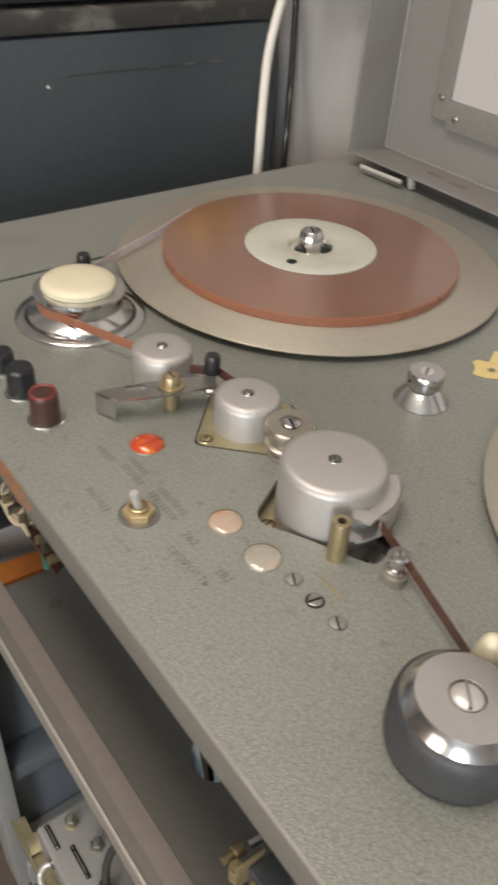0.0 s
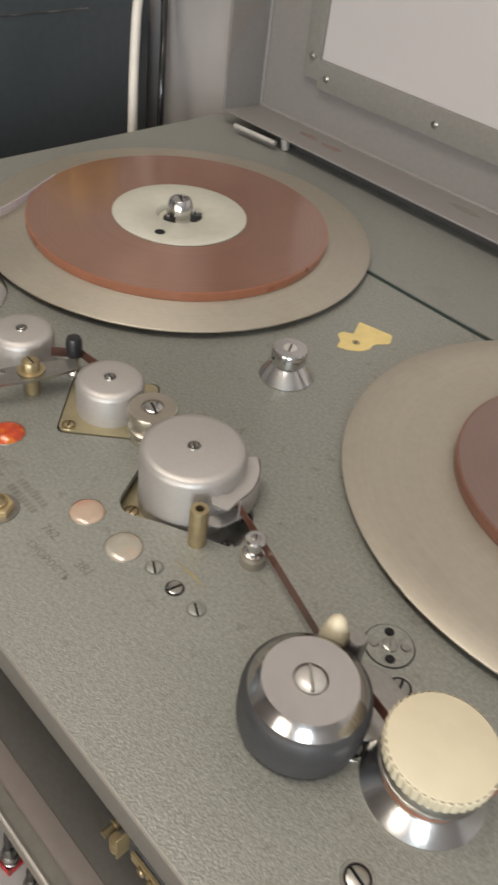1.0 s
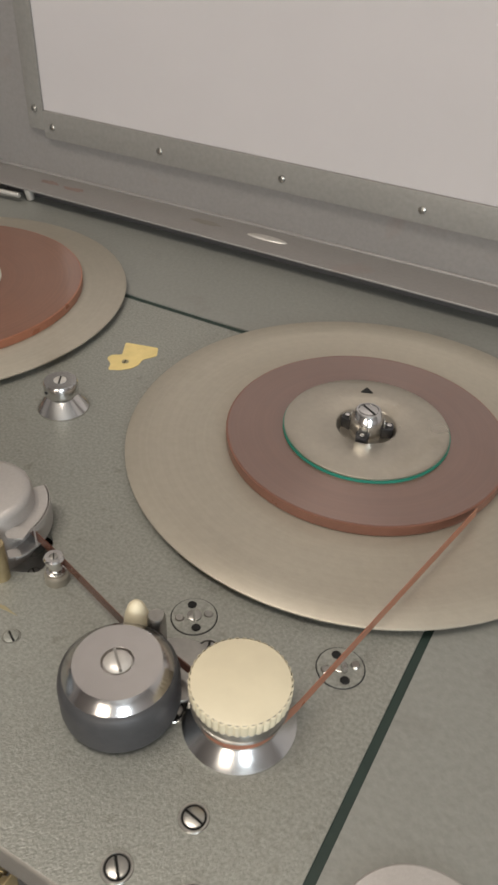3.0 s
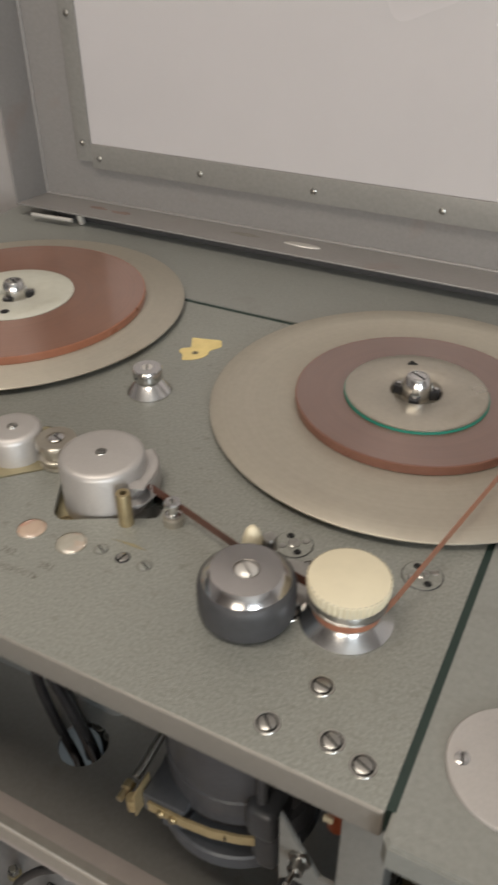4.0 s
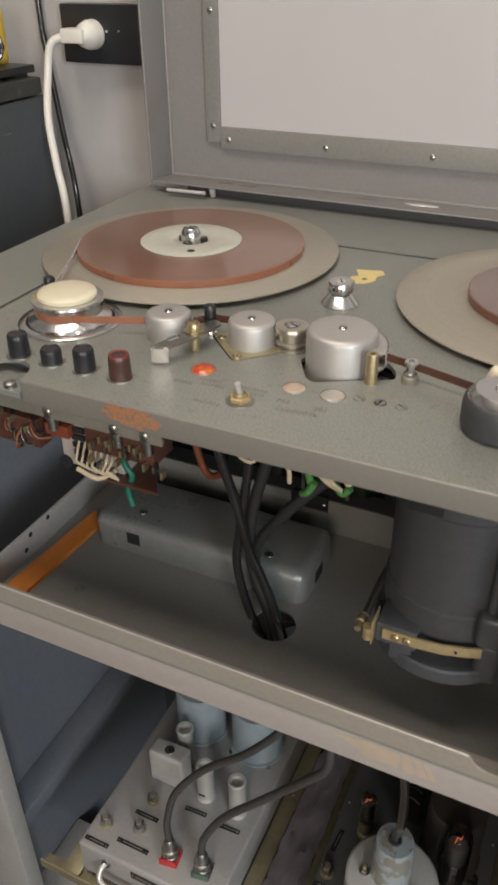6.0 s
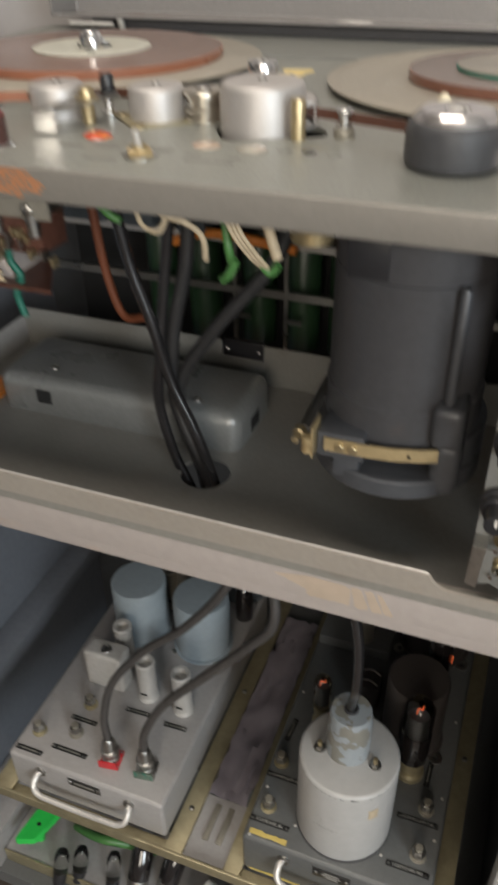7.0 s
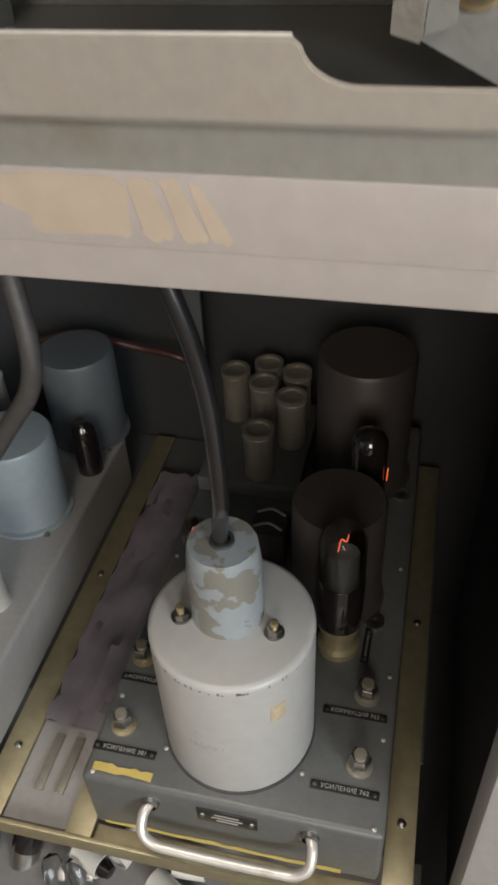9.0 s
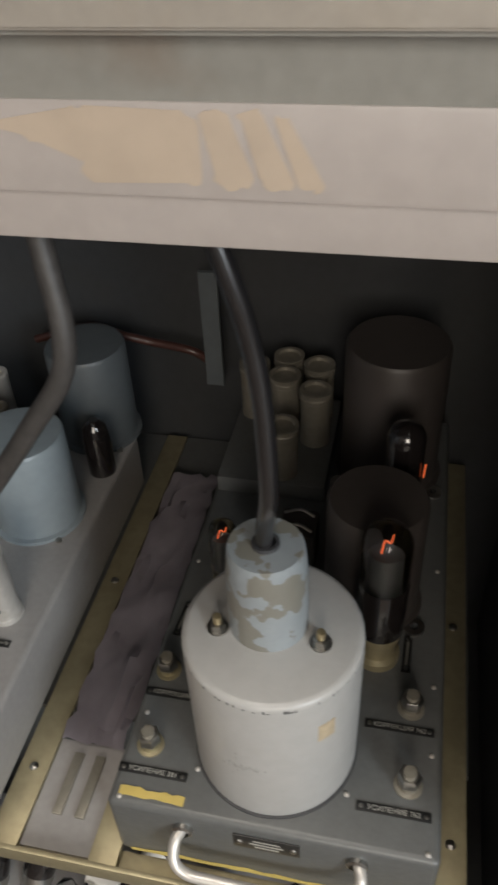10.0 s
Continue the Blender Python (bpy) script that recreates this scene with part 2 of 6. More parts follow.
CAN_GREY = material("grey_brown_can_enamel", (0.046, 0.039, 0.036), 0.45, 0.0, 0.08, 120, 9, 0.12, 200)
PLATE_BLACK = material("black_name_plate", (0.018, 0.018, 0.018), 0.35, 0.1, 0.2, 200, 30, 0.05, 300)
LETTER = material("silver_lettering", (0.55, 0.54, 0.50), 0.4, 0.4, 0.05)
FAINT = material("faint_worn_lettering", (0.205, 0.20, 0.178), 0.5, 0.1, 0.2, 200, 90)
ENGRAVED = material("dark_worn_lettering", (0.16, 0.155, 0.135), 0.5, 0.0, 0.2, 200, 90)
RED_PAINT = material("red_connector_paint", (0.45, 0.025, 0.03), 0.4, 0.0, 0.15, 200, 60)
GREEN_WIRE = material("green_wire_sleeve", (0.06, 0.17, 0.045), 0.4)
TEAL_WIRE = material("teal_thread_sleeve", (0.010, 0.11, 0.075), 0.5)
CREAM_WIRE = material("cream_wire_sleeve", (0.46, 0.37, 0.25), 0.5, 0.0, 0.2, 200, 60)
WHITE_PLASTIC = material("white_plastic", (0.70, 0.66, 0.60), 0.4, 0.0, 0.05)
ORANGE_STRIP = material("orange_varnished_strip", (0.55, 0.18, 0.03), 0.35, 0.0, 0.12, 120, 20)
BROWN_WIRE = material("brown_cloth_wire", (0.20, 0.06, 0.025), 0.6)
PCB = material("brown_paxolin_board", (0.075, 0.030, 0.020), 0.4, 0.0, 0.25, 160, 30)
GREEN_CAN = material("green_painted_capacitor", (0.012, 0.032, 0.013), 0.35, 0.0, 0.15, 100, 20)
GREEN_PATINA = material("green_lacquered_steel", (0.12, 0.16, 0.125), 0.45, 0.3, 0.2, 200, 60, 0.1, 300, (0.02, 0.15, 0.10), 0.45, 130)
GREEN_TAG = material("bright_green_plastic", (0.03, 0.55, 0.08), 0.35, 0.0, 0.08, 90, 20)
PAPER_LILAC = material("crumpled_lilac_paper", (0.38, 0.345, 0.385), 0.34, 0.0, 0.22, 30, 14, 0.3, 40)
YELLOW_TAPE = material("yellow_masking_tape", (0.55, 0.42, 0.12), 0.55, 0.0, 0.15, 90, 30)
YELLOW_PLASTIC = material("yellow_plastic", (0.70, 0.47, 0.06), 0.4)
GLASS = glass_material("valve_glass", (0.95, 0.95, 0.95))
SMOKED = material("smoked_valve_glass", (0.012, 0.010, 0.010), 0.10, 0.0, 0.2, 60, 20, 0.0, coat=1.0)
FILAMENT = glow_material("glowing_filament", (1.0, 0.17, 0.05), 0.7)
# near-black that stands in for the shade inside holes, slots and gaps
HOLLOW_SHADE = material("black_hollow_shade", (0.006, 0.006, 0.006), 0.9, 0.0, 0.1)


# ---- mesh helpers ----
def link_mesh(name, bm, mat, parent=None, label="", smooth=38):
    bmesh.ops.recalc_face_normals(bm, faces=bm.faces[:])
    me = bpy.data.meshes.new(name)
    bm.to_mesh(me)
    bm.free()
    me.materials.append(mat)
    me.shade_smooth()
    me.set_sharp_from_angle(angle=radians(smooth))
    ob = new(name, me)
    if parent is not None:
        ob.parent = parent
    if label:
        ob["label"] = label
    return ob


def part(name, bm, mat, parent, label=""):
    return link_mesh(name, bm, mat, parent, label)


def thing(name, at, label, category, group="", kind="", turn=0.0):
    ob = new(name)
    ob.empty_display_size = 0.01
    ob.matrix_world = pose(*at, 0, 0, turn)
    return tagged(ob, label, category, group, kind)


def box(x0, x1, y0, y1, z0, z1, bevel=0.0, seg=2, bm=None):
    b = bmesh.new() if bm is None else bm
    vs = [b.verts.new((x, y, z)) for x in (x0, x1) for y in (y0, y1) for z in (z0, z1)]
    fs = [b.faces.new([vs[i] for i in q]) for q in ((0, 1, 3, 2), (4, 6, 7, 5), (0, 4, 5, 1), (2, 3, 7, 6), (0, 2, 6, 4), (1, 5, 7, 3))]
    if bevel:
        es = {e for f in fs for e in f.edges}
        bmesh.ops.bevel(b, geom=list(es), offset=bevel, segments=seg, profile=0.6, affect="EDGES")
    return b


def lathe(profile, seg=40, at=(0, 0, 0), bm=None, axis=None, wave=None):
    """Turns a profile of (radius, height) round the z axis; wave(angle) scales the radius."""
    b = bmesh.new() if bm is None else bm
    m = Matrix.Translation(at) @ (axis or Matrix())
    rings = []
    for r, z in profile:
        if r < 1e-6:
            rings.append([b.verts.new(m @ Vector((0, 0, z)))])
        else:
            rings.append([b.verts.new(m @ Vector((r * (wave(a) if wave else 1) * math.cos(a), r * (wave(a) if wave else 1) * math.sin(a), z)))
                          for a in (2 * math.pi * i / seg for i in range(seg))])
    for p, q in zip(rings, rings[1:]):
        for i in range(seg):
            j = (i + 1) % seg
            if len(p) == 1 and len(q) == 1:
                continue
            if len(p) == 1:
                b.faces.new((p[0], q[i], q[j]))
            elif len(q) == 1:
                b.faces.new((p[i], q[0], p[j]))
            else:
                b.faces.new((p[i], q[i], q[j], p[j]))
    return b


def rounded(points, r=0.003, n=4):
    """A closed outline with its corners rounded."""
    out, k = [], len(points)
    for i in range(k):
        p, a, c = Vector(points[i]), Vector(points[i - 1]), Vector(points[(i + 1) % k])
        u, v = (a - p), (c - p)
        d = min(r, u.length * 0.45, v.length * 0.45)
        s, e = p + u.normalized() * d, p + v.normalized() * d
        for j in range(n + 1):
            f = j / n
            out.append((1 - f) ** 2 * s + 2 * f * (1 - f) * p + f * f * e)
    return out


def prism(outline, z0, z1, holes=(), bm=None):
    """A plate of that outline, with holes through it."""
    b = bmesh.new()
    edges = []
    for loop in (outline, *holes):
        vs = [b.verts.new((p[0], p[1], z1)) for p in loop]
        edges += [b.edges.new((vs[i], vs[(i + 1) % len(vs)])) for i in range(len(vs))]
    bmesh.ops.triangle_fill(b, use_beauty=True, use_dissolve=False, edges=edges)
    r = bmesh.ops.extrude_face_region(b, geom=b.faces[:])
    bmesh.ops.translate(b, verts=[v for v in r["geom"] if isinstance(v, bmesh.types.BMVert)], vec=(0, 0, z0 - z1))
    if bm is not None:
        me = bpy.data.meshes.new("tmp")
        b.to_mesh(me)
        b.free()
        bm.from_mesh(me)
        bpy.data.meshes.remove(me)
        return bm
    return b


def smooth_path(pts, n=8):
    P = [Vector(p) for p in pts]
    P = [P[0] * 2 - P[1], *P, P[-1] * 2 - P[-2]]
    out = []
    for i in range(1, len(P) - 2):
        a, b, c, d = P[i - 1:i + 3]
        for j in range(n):
            t = j / n
            out.append(0.5 * (2 * b + (c - a) * t + (2 * a - 5 * b + 4 * c - d) * t * t + (3 * b - a - 3 * c + d) * t ** 3))
    return out + [P[-2]]


def sweep(pts, r, seg=10, n=8, bm=None, curved=True):
    """A round tube along a smooth path, with closed ends."""
    b = bmesh.new() if bm is None else bm
    path = smooth_path(pts, n) if curved else [Vector(p) for p in pts]
    prev, rings = None, []
    for i, p in enumerate(path):
        t = (path[min(i + 1, len(path) - 1)] - path[max(i - 1, 0)]).normalized()
        side = t.cross(Vector((0, 0, 1)) if prev is None and abs(t.z) < 0.95 else Vector((1, 0, 0))) if prev is None else prev - t * prev.dot(t)
        side.normalize()
        prev = side
        up = t.cross(side)
        rings.append([b.verts.new(p + (side * math.cos(a) + up * math.sin(a)) * r) for a in (2 * math.pi * k / seg for k in range(seg))])
    for p, q in zip(rings, rings[1:]):
        for k in range(seg):
            b.faces.new((p[k], p[(k + 1) % seg], q[(k + 1) % seg], q[k]))
    b.faces.new(rings[0][::-1])
    b.faces.new(rings[-1])
    return b


def ribbon(pts, z0, z1, thick=0.00025, bm=None):
    """A thin upright band along a line in plan."""
    b = bmesh.new() if bm is None else bm
    P = [Vector((p[0], p[1])) for p in pts]
    cols = []
    for i, p in enumerate(P):
        t = (P[min(i + 1, len(P) - 1)] - P[max(i - 1, 0)]).normalized()
        s = Vector((-t.y, t.x)) * thick
        dz = pts[i][2] if len(pts[i]) > 2 else 0
        cols.append([b.verts.new((*(p + s), z0 + dz)), b.verts.new((*(p + s), z1 + dz)), b.verts.new((*(p - s), z1 + dz)), b.verts.new((*(p - s), z0 + dz))])
    for c, d in zip(cols, cols[1:]):
        for k in range(4):
            b.faces.new((c[k], c[(k + 1) % 4], d[(k + 1) % 4], d[k]))
    b.faces.new(cols[0])
    b.faces.new(cols[-1][::-1])
    return b


def arc(cx, cy, r, a0, a1, n=24):
    return [(cx + r * math.cos(radians(a0 + (a1 - a0) * i / n)), cy + r * math.sin(radians(a0 + (a1 - a0) * i / n))) for i in range(n + 1)]


def circle(cx, cy, r, n=32):
    return [(cx + r * math.cos(2 * math.pi * i / n), cy + r * math.sin(2 * math.pi * i / n)) for i in range(n)]


def slot_screw(parent, x, y, z, r=0.004, turn=30, mat=None, cup=True, dome=0.0008):
    """A slotted screw head standing in a shallow washer, with a real slot."""
    mat = mat or STEEL
    c, s = math.cos(radians(turn)), math.sin(radians(turn))
    w, b = r * 0.17, bmesh.new()
    for sign in (1, -1):
        pts = []
        for i in range(15):
            a = math.acos(w / r) * (2 * i / 14 - 1)
            pts.append((r * math.cos(a) * sign, r * math.sin(a) * sign))
        m2 = [(x + p[0] * c - p[1] * s, y + p[0] * s + p[1] * c) for p in pts]
        lo = [b.verts.new((*p, z)) for p in m2]
        hi = [b.verts.new((*p, z + dome)) for p in m2]
        top = [b.verts.new((x + (p[0] - x) * 0.86, y + (p[1] - y) * 0.86, z + dome * 1.35)) for p in m2]
        for A, B in ((lo, hi), (hi, top)):
            for i in range(15):
                b.faces.new((A[i], A[(i + 1) % 15], B[(i + 1) % 15], B[i]))
        b.faces.new(top)
    if cup:
        lathe([(r * 1.17, 0.0), (r * 1.24, 0.0006), (r * 1.42, 0.0006), (r * 1.50, 0.0)], 28, (x, y, z), b)
    sc = part("screw", b, mat, parent)
    if parent.type == "EMPTY":
        part("slot", lathe([(0, 0.0002), (r * (1.19 if cup else 0.98), 0.0002)], 24, (x, y, z)), HOLLOW_SHADE, sc)
    return sc


def letters(text, size, mat, parent, m, depth=0.0002, name="lettering"):
    cu = bpy.data.curves.new(name, "FONT")
    cu.body, cu.size, cu.extrude, cu.align_x, cu.align_y, cu.resolution_u = text, size, depth, "CENTER", "CENTER", 2
    tmp = bpy.data.objects.new("tmp", cu)
    scene.collection.objects.link(tmp)
    bpy.context.view_layer.update()
    me = bpy.data.meshes.new_from_object(tmp.evaluated_get(bpy.context.evaluated_depsgraph_get()))
    bpy.data.objects.remove(tmp)
    me.materials.clear()
    me.materials.append(mat)
    ob = new(name, me)
    ob.parent = parent
    ob.matrix_basis = m
    return ob


Z = 0.85   # the deck's upper face


# ---- the room ----
def structure(name, bm, mat, label):
    return tagged(link_mesh(name, bm, mat), label, name.rstrip("_0123456789").split("_")[0], kind="structure")


FLOOR_Z = -0.20
structure("floor", box(-2.6, 2.9, -2.7, 0.75, FLOOR_Z - 0.1, FLOOR_Z), FLOOR_LINO, "dark brown linoleum floor of the room")
structure("ceiling", box(-2.6, 2.9, -2.7, 0.75, 2.6, 2.7), CEILING_PAINT, "white painted ceiling of the room")
structure("wall_back", box(-2.6, 2.9, 0.60, 0.75, FLOOR_Z, 2.6), WALL_PAINT, "pinkish grey painted wall behind the console")
structure("wall_left", box(-2.6, -2.45, -2.5, 0.60, FLOOR_Z, 2.6), WALL_PAINT, "pinkish grey painted side wall")
structure("wall_right", box(2.75, 2.9, -2.5, 0.60, FLOOR_Z, 2.6), WALL_PAINT, "pinkish grey painted side wall")
# the first opening is an unseen addition that houses the warm fill
OPENINGS = ((-0.20, 0.90), (1.72, 0.92))   # left jamb and width of the two windows
wf = box(-2.6, -0.20, -2.7, -2.5, FLOOR_Z, 2.6)
for x0, x1 in ((0.70, 1.72), (2.64, 2.90)):
    box(x0, x1, -2.7, -2.5, FLOOR_Z, 2.6, bm=wf)
for x, w in OPENINGS:
    box(x, x + w, -2.7, -2.5, FLOOR_Z, 0.75, bm=wf)
    box(x, x + w, -2.7, -2.5, 2.15, 2.6, bm=wf)
structure("wall_front", wf, WALL_PAINT, "painted wall with two window openings")
for k, (x, w) in enumerate(OPENINGS):
    win = tagged(new("window_%d" % (k + 1)), "unseen white framed window facing the console", "window", kind="structure")
    fr = box(x, x + 0.06, -2.66, -2.60, 0.75, 2.15)
    box(x + w - 0.06, x + w, -2.66, -2.60, 0.75, 2.15, bm=fr)
    box(x + 0.06, x + w - 0.06, -2.66, -2.60, 0.75, 0.81, bm=fr)
    box(x + 0.06, x + w - 0.06, -2.66, -2.60, 2.09, 2.15, bm=fr)
    box(x + w / 2 - 0.03, x + w / 2 + 0.03, -2.66, -2.60, 0.81, 2.09, bm=fr)
    part("window_frame", fr, WHITE_PLASTIC, win)
    for x0, x1 in ((x + 0.06, x + w / 2 - 0.03), (x + w / 2 + 0.03, x + w - 0.06)):
        pane = part("pane", box(x0, x1, -2.635, -2.63, 0.81, 2.09), GLASS, win)
        pane.visible_shadow = False
# unseen lamp body, added to go with the overhead area light
lamp = thing("ceiling_lamp", (-0.35, -0.27, 2.53), "assumed, unseen white ceiling lamp with an opal diffuser", "lamp")
part("housing", box(-0.64, 0.64, -0.29, 0.29, 0.01, 0.07, 0.01), WHITE_PLASTIC, lamp)
part("diffuser", box(-0.60, 0.60, -0.25, 0.25, -0.005, 0.01, 0.004), glow_material("opal_diffuser", (1.0, 0.93, 0.84), 1.2), lamp)

# ---- the console cabinet ----
cab = thing("console_cabinet", (0, 0, 0), "grey steel console cabinet with its front doors off", "cabinet")
rim = prism([(-0.657, 0), (-0.5555, 0), (-0.5555, 0.3932), (0.0030, 0.3932), (0.0030, -0.010), (0.006, -0.014), (0.108, -0.014), (0.108, 0.535), (-0.657, 0.535)], 0.832, 0.850)
bmesh.ops.bevel(rim, geom=[e for e in rim.edges if len(e.link_faces) == 2 and e.calc_face_angle(0) > 1.0], offset=0.0015, segments=2, affect="EDGES")
part("top_rim", rim, RIM, cab)
part("seam_strip", prism([(-0.560, 0.002), (-0.5528, 0.002), (-0.5528, 0.3890), (-0.0005, 0.3890), (-0.0005, 0.002), (0.006, 0.002), (0.006, 0.398), (-0.560, 0.398)], 0.8300, 0.8488),
     SEAM, cab, "dark green rubber seam round the deck plate")
part("side_panel", box(-0.657, -0.643, 0.0, 0.535, -0.16, 0.832, 0.002), CABINET_SIDE, cab)
part("side_panel", box(0.045, 0.108, 0.0, 0.535, -0.16, 0.832, 0.002), CABINET_SHADED, cab)
part("back_panel", box(-0.643, 0.045, 0.43, 0.445, -0.16, 0.832), BACK_SHADED, cab)
part("bottom_panel", box(-0.643, 0.045, 0.0, 0.43, -0.16, -0.13), CHASSIS_DARK, cab)
part("plinth", box(-0.64, 0.09, 0.03, 0.52, FLOOR_Z, -0.16), CABINET_SHADED, cab)
part("stile", box(-0.657, -0.590, -0.012, 0.012, -0.16, 0.552, 0.003), CABINET_OUT, cab)
part("stile", box(0.018, 0.108, -0.012, 0.012, -0.16, 0.552, 0.003), CABINET_OUT, cab)
part("post", box(-0.0195, 0.004, 0.004, 0.030, 0.584, 0.832, 0.002), TRAY_PAINT, cab)
rail = box(-0.652, 0.104, 0.0058, 0.030, 0.5545, 0.5790, 0.0015)
box(-0.652, 0.104, 0.0118, 0.045, 0.5380, 0.5541, 0.0015, bm=rail)
part("rail", rail, RAIL_PAINT, cab, "pale grey painted cross rail with tan glue stains")
st = bmesh.new()
for outline in (((-0.1860, 0.5745), (-0.160, 0.5785), (-0.1285, 0.5785), (-0.1262, 0.5592), (-0.158, 0.5600), (-0.159, 0.5650), (-0.172, 0.5700)),
                ((-0.1268, 0.5785), (-0.1195, 0.5785), (-0.1130, 0.5588), (-0.1238, 0.5588)), ((-0.1172, 0.5785), (-0.1110, 0.5785), (-0.1025, 0.5588), (-0.1108, 0.5588)),
                ((-0.1087, 0.5775), (-0.1045, 0.5775), (-0.0945, 0.5590), (-0.1002, 0.5588))):
    prism([(p.x + noise.noise(p * 300) * 0.0022, p.y + noise.noise(p * 410 + Vector((5, 0, 0))) * 0.0014) for p in (Vector((*q, 0)) for q in rounded(outline, 0.004, 6))], -0.0057, -0.00555, bm=st)
bmesh.ops.transform(st, matrix=Matrix.Rotation(radians(90), 4, "X"), verts=st.verts[:])
bmesh.ops.translate(st, vec=(0, 0, -0.0012), verts=st.verts[:])
part("glue_stain", st, TAN_STAIN, cab, "tan brush stains of old glue")

# ---- the lid ----
lid = thing("hinged_lid", (-0.275, 0.53, 0.857), "open grey steel console lid with a white inner panel", "lid")
LX, LT = 0.3590, 0.53
part("back_sheet", box(-LX, LX, 0.0258, 0.0285, 0.0015, LT), LID, lid)
bw = box(-LX, LX, -0.0290, 0.0255, 0.0034, 0.0054, 0.0008, 3)
for v in bw.verts:   # the wall rises a little towards its free edge
    v.co.z += 0.0032 * (0.0255 - v.co.y) / 0.0545
part("bottom_wall", bw, LID, lid, "grey lower wall of the lid pan")
part("top_wall", box(-LX, LX, -0.0290, 0.0255, LT - 0.0030, LT, 0.0008), LID, lid, "grey upper wall of the lid pan")
for s in (-1, 1):
    x0, x1 = sorted((s * LX, s * (LX - 0.0030)))
    part("side_wall", box(x0, x1, -0.0290, 0.0255, 0.0054, LT - 0.0032, 0.0010, 3), LID, lid, "grey side wall of the lid pan")
    # bead added to catch the highlight of the pan's corner fillet
    part("corner_weld", sweep([(s * (LX - 0.0036), 0.0250, 0.0060), (s * (LX - 0.0036), 0.0250, LT - 0.004)], 0.0021, 10, 1, curved=False), LID, lid, "bead added for the highlight line of the lid's rounded corner")
part("corner_weld", sweep([(-LX + 0.003, 0.0250, 0.0058), (LX - 0.003, 0.0250, 0.0058)], 0.0019, 10, 1, curved=False), LID, lid, "bead added for the highlight line of the lid's rounded corner")
# strip added to draw the shadow between lid and deck
part("gasket", box(-LX + 0.045, LX - 0.01, -0.0100, 0.020, -0.0068, 0.0032), LID_GAP_SHADE, lid, "dark strip standing in for the shade under the lid")
part("inner_panel", box(-LX + 0.060, LX - 0.060, 0.0235, 0.0256, 0.060, LT - 0.06), WHITE_PANEL, lid, "off-white laminate panel")
part("strip", box(-0.2775, 0.2755, 0.0200, 0.0233, 0.0460, 0.0730, 0.0008), LID_STRIP, lid, "grey strip held by rivets")
for s in (-1, 1):
    x0, x1 = sorted((s * 0.2985, s * (0.2778 if s < 0 else 0.2760)))
    part("strip", box(x0, x1, 0.0207, 0.0233, 0.0530, LT - 0.05, 0.0008), LID_STRIP, lid)
dome = [(0.0034, 0), (0.0032, 0.0010), (0.0022, 0.0018), (0, 0.0021)]
face_out = Matrix.Rotation(radians(90), 4, "X")
for x, z in [(-0.2665 + 0.1335 * i, 0.0580) for i in range(5)] + [(s * 0.2880, 0.0735 + 0.131 * i) for i in range(4) for s in (-1, 1)]:
    part("rivet", lathe(dome, 14, (x, 0.0201, z), axis=face_out), STEEL, lid)
BADGE = (-0.002, 0.0015, 0.0069)
for x, y, r in ((-0.262, 0.002, 0.011), (-0.228, -0.001, 0.013), (-0.070, 0.003, 0.016)):
    ring = []
    for i in range(28):
        a = 2 * math.pi * i / 28
        k = 1 + 0.5 * noise.noise(Vector((math.cos(a) * 1.6 + x * 40, math.sin(a) * 1.6, 1)))
        ring.append((x + r * k * math.cos(a), y + 0.0045 * k * math.sin(a)))
    part("rubbed_patch", prism(ring, 0.00700, 0.00715), DECK_EDGE if x > -0.1 else RUBBED, lid, "reddish patch where the paint is rubbed")
ov = lathe([(0, 0.0012), (0.0090, 0.0010), (0.0105, 0.0003), (0.0107, 0)], 28, axis=Matrix.Diagonal((1.95, 0.50, 1, 1)))
bmesh.ops.transform(ov, matrix=Matrix.Translation(BADGE), verts=ov.verts[:])
part("badge", ov, PALE_ALU, lid, "oval bare metal badge")
hg = sweep([(-0.330, -0.036, 0.001), (-0.276, -0.031, 0.0005)], 0.0024, 10, 1, curved=False)
lathe([(0, -0.006), (0.0042, -0.006), (0.0042, 0.006), (0, 0.006)], 14, (-0.2705, -0.022, 0.001), hg, Matrix.Rotation(radians(15), 4, "X"))
part("hinge_pin", hg, PALE_ALU, lid, "chrome lid hinge pin")

# ---- the deck plate ----
deck = thing("deck_plate", (0, 0, 0), "grey-green hammered steel tape deck plate with worn lettering", "tape deck")
cut2 = rounded([(-0.3135, 0.0925), (-0.3510, 0.130), (-0.3135, 0.1675), (-0.276, 0.130)], 0.006)
cut3 = rounded([(-0.2660, 0.1180), (-0.2505, 0.0900), (-0.2420, 0.0862), (-0.2245, 0.0968), (-0.2085, 0.1050), (-0.1880, 0.1150), (-0.1905, 0.1265), (-0.2000, 0.1400), (-0.2580, 0.1420)], 0.005)
corner = [(-0.5528, 0.0), (-0.492, 0.0)] + arc(-0.470, 0.006, 0.0215, 195, 0, 14) + [(-0.4475, 0.0), (0.0, 0.0), (0.0, 0.3885), (-0.5528, 0.3885)]
part("plate", prism(corner, 0.846, Z, (cut2, cut3)), HAMMER, deck)
ap = box(-0.4475, 0.0, -0.0012, 0.0028, 0.830, 0.8497, 0.0014, 3)
box(-0.003, 0.0, 0.003, 0.3885, 0.834, 0.846, bm=ap)
part("front_edge", ap, DECK_EDGE, deck, "worn grey painted front edge of the plate")
worn = []
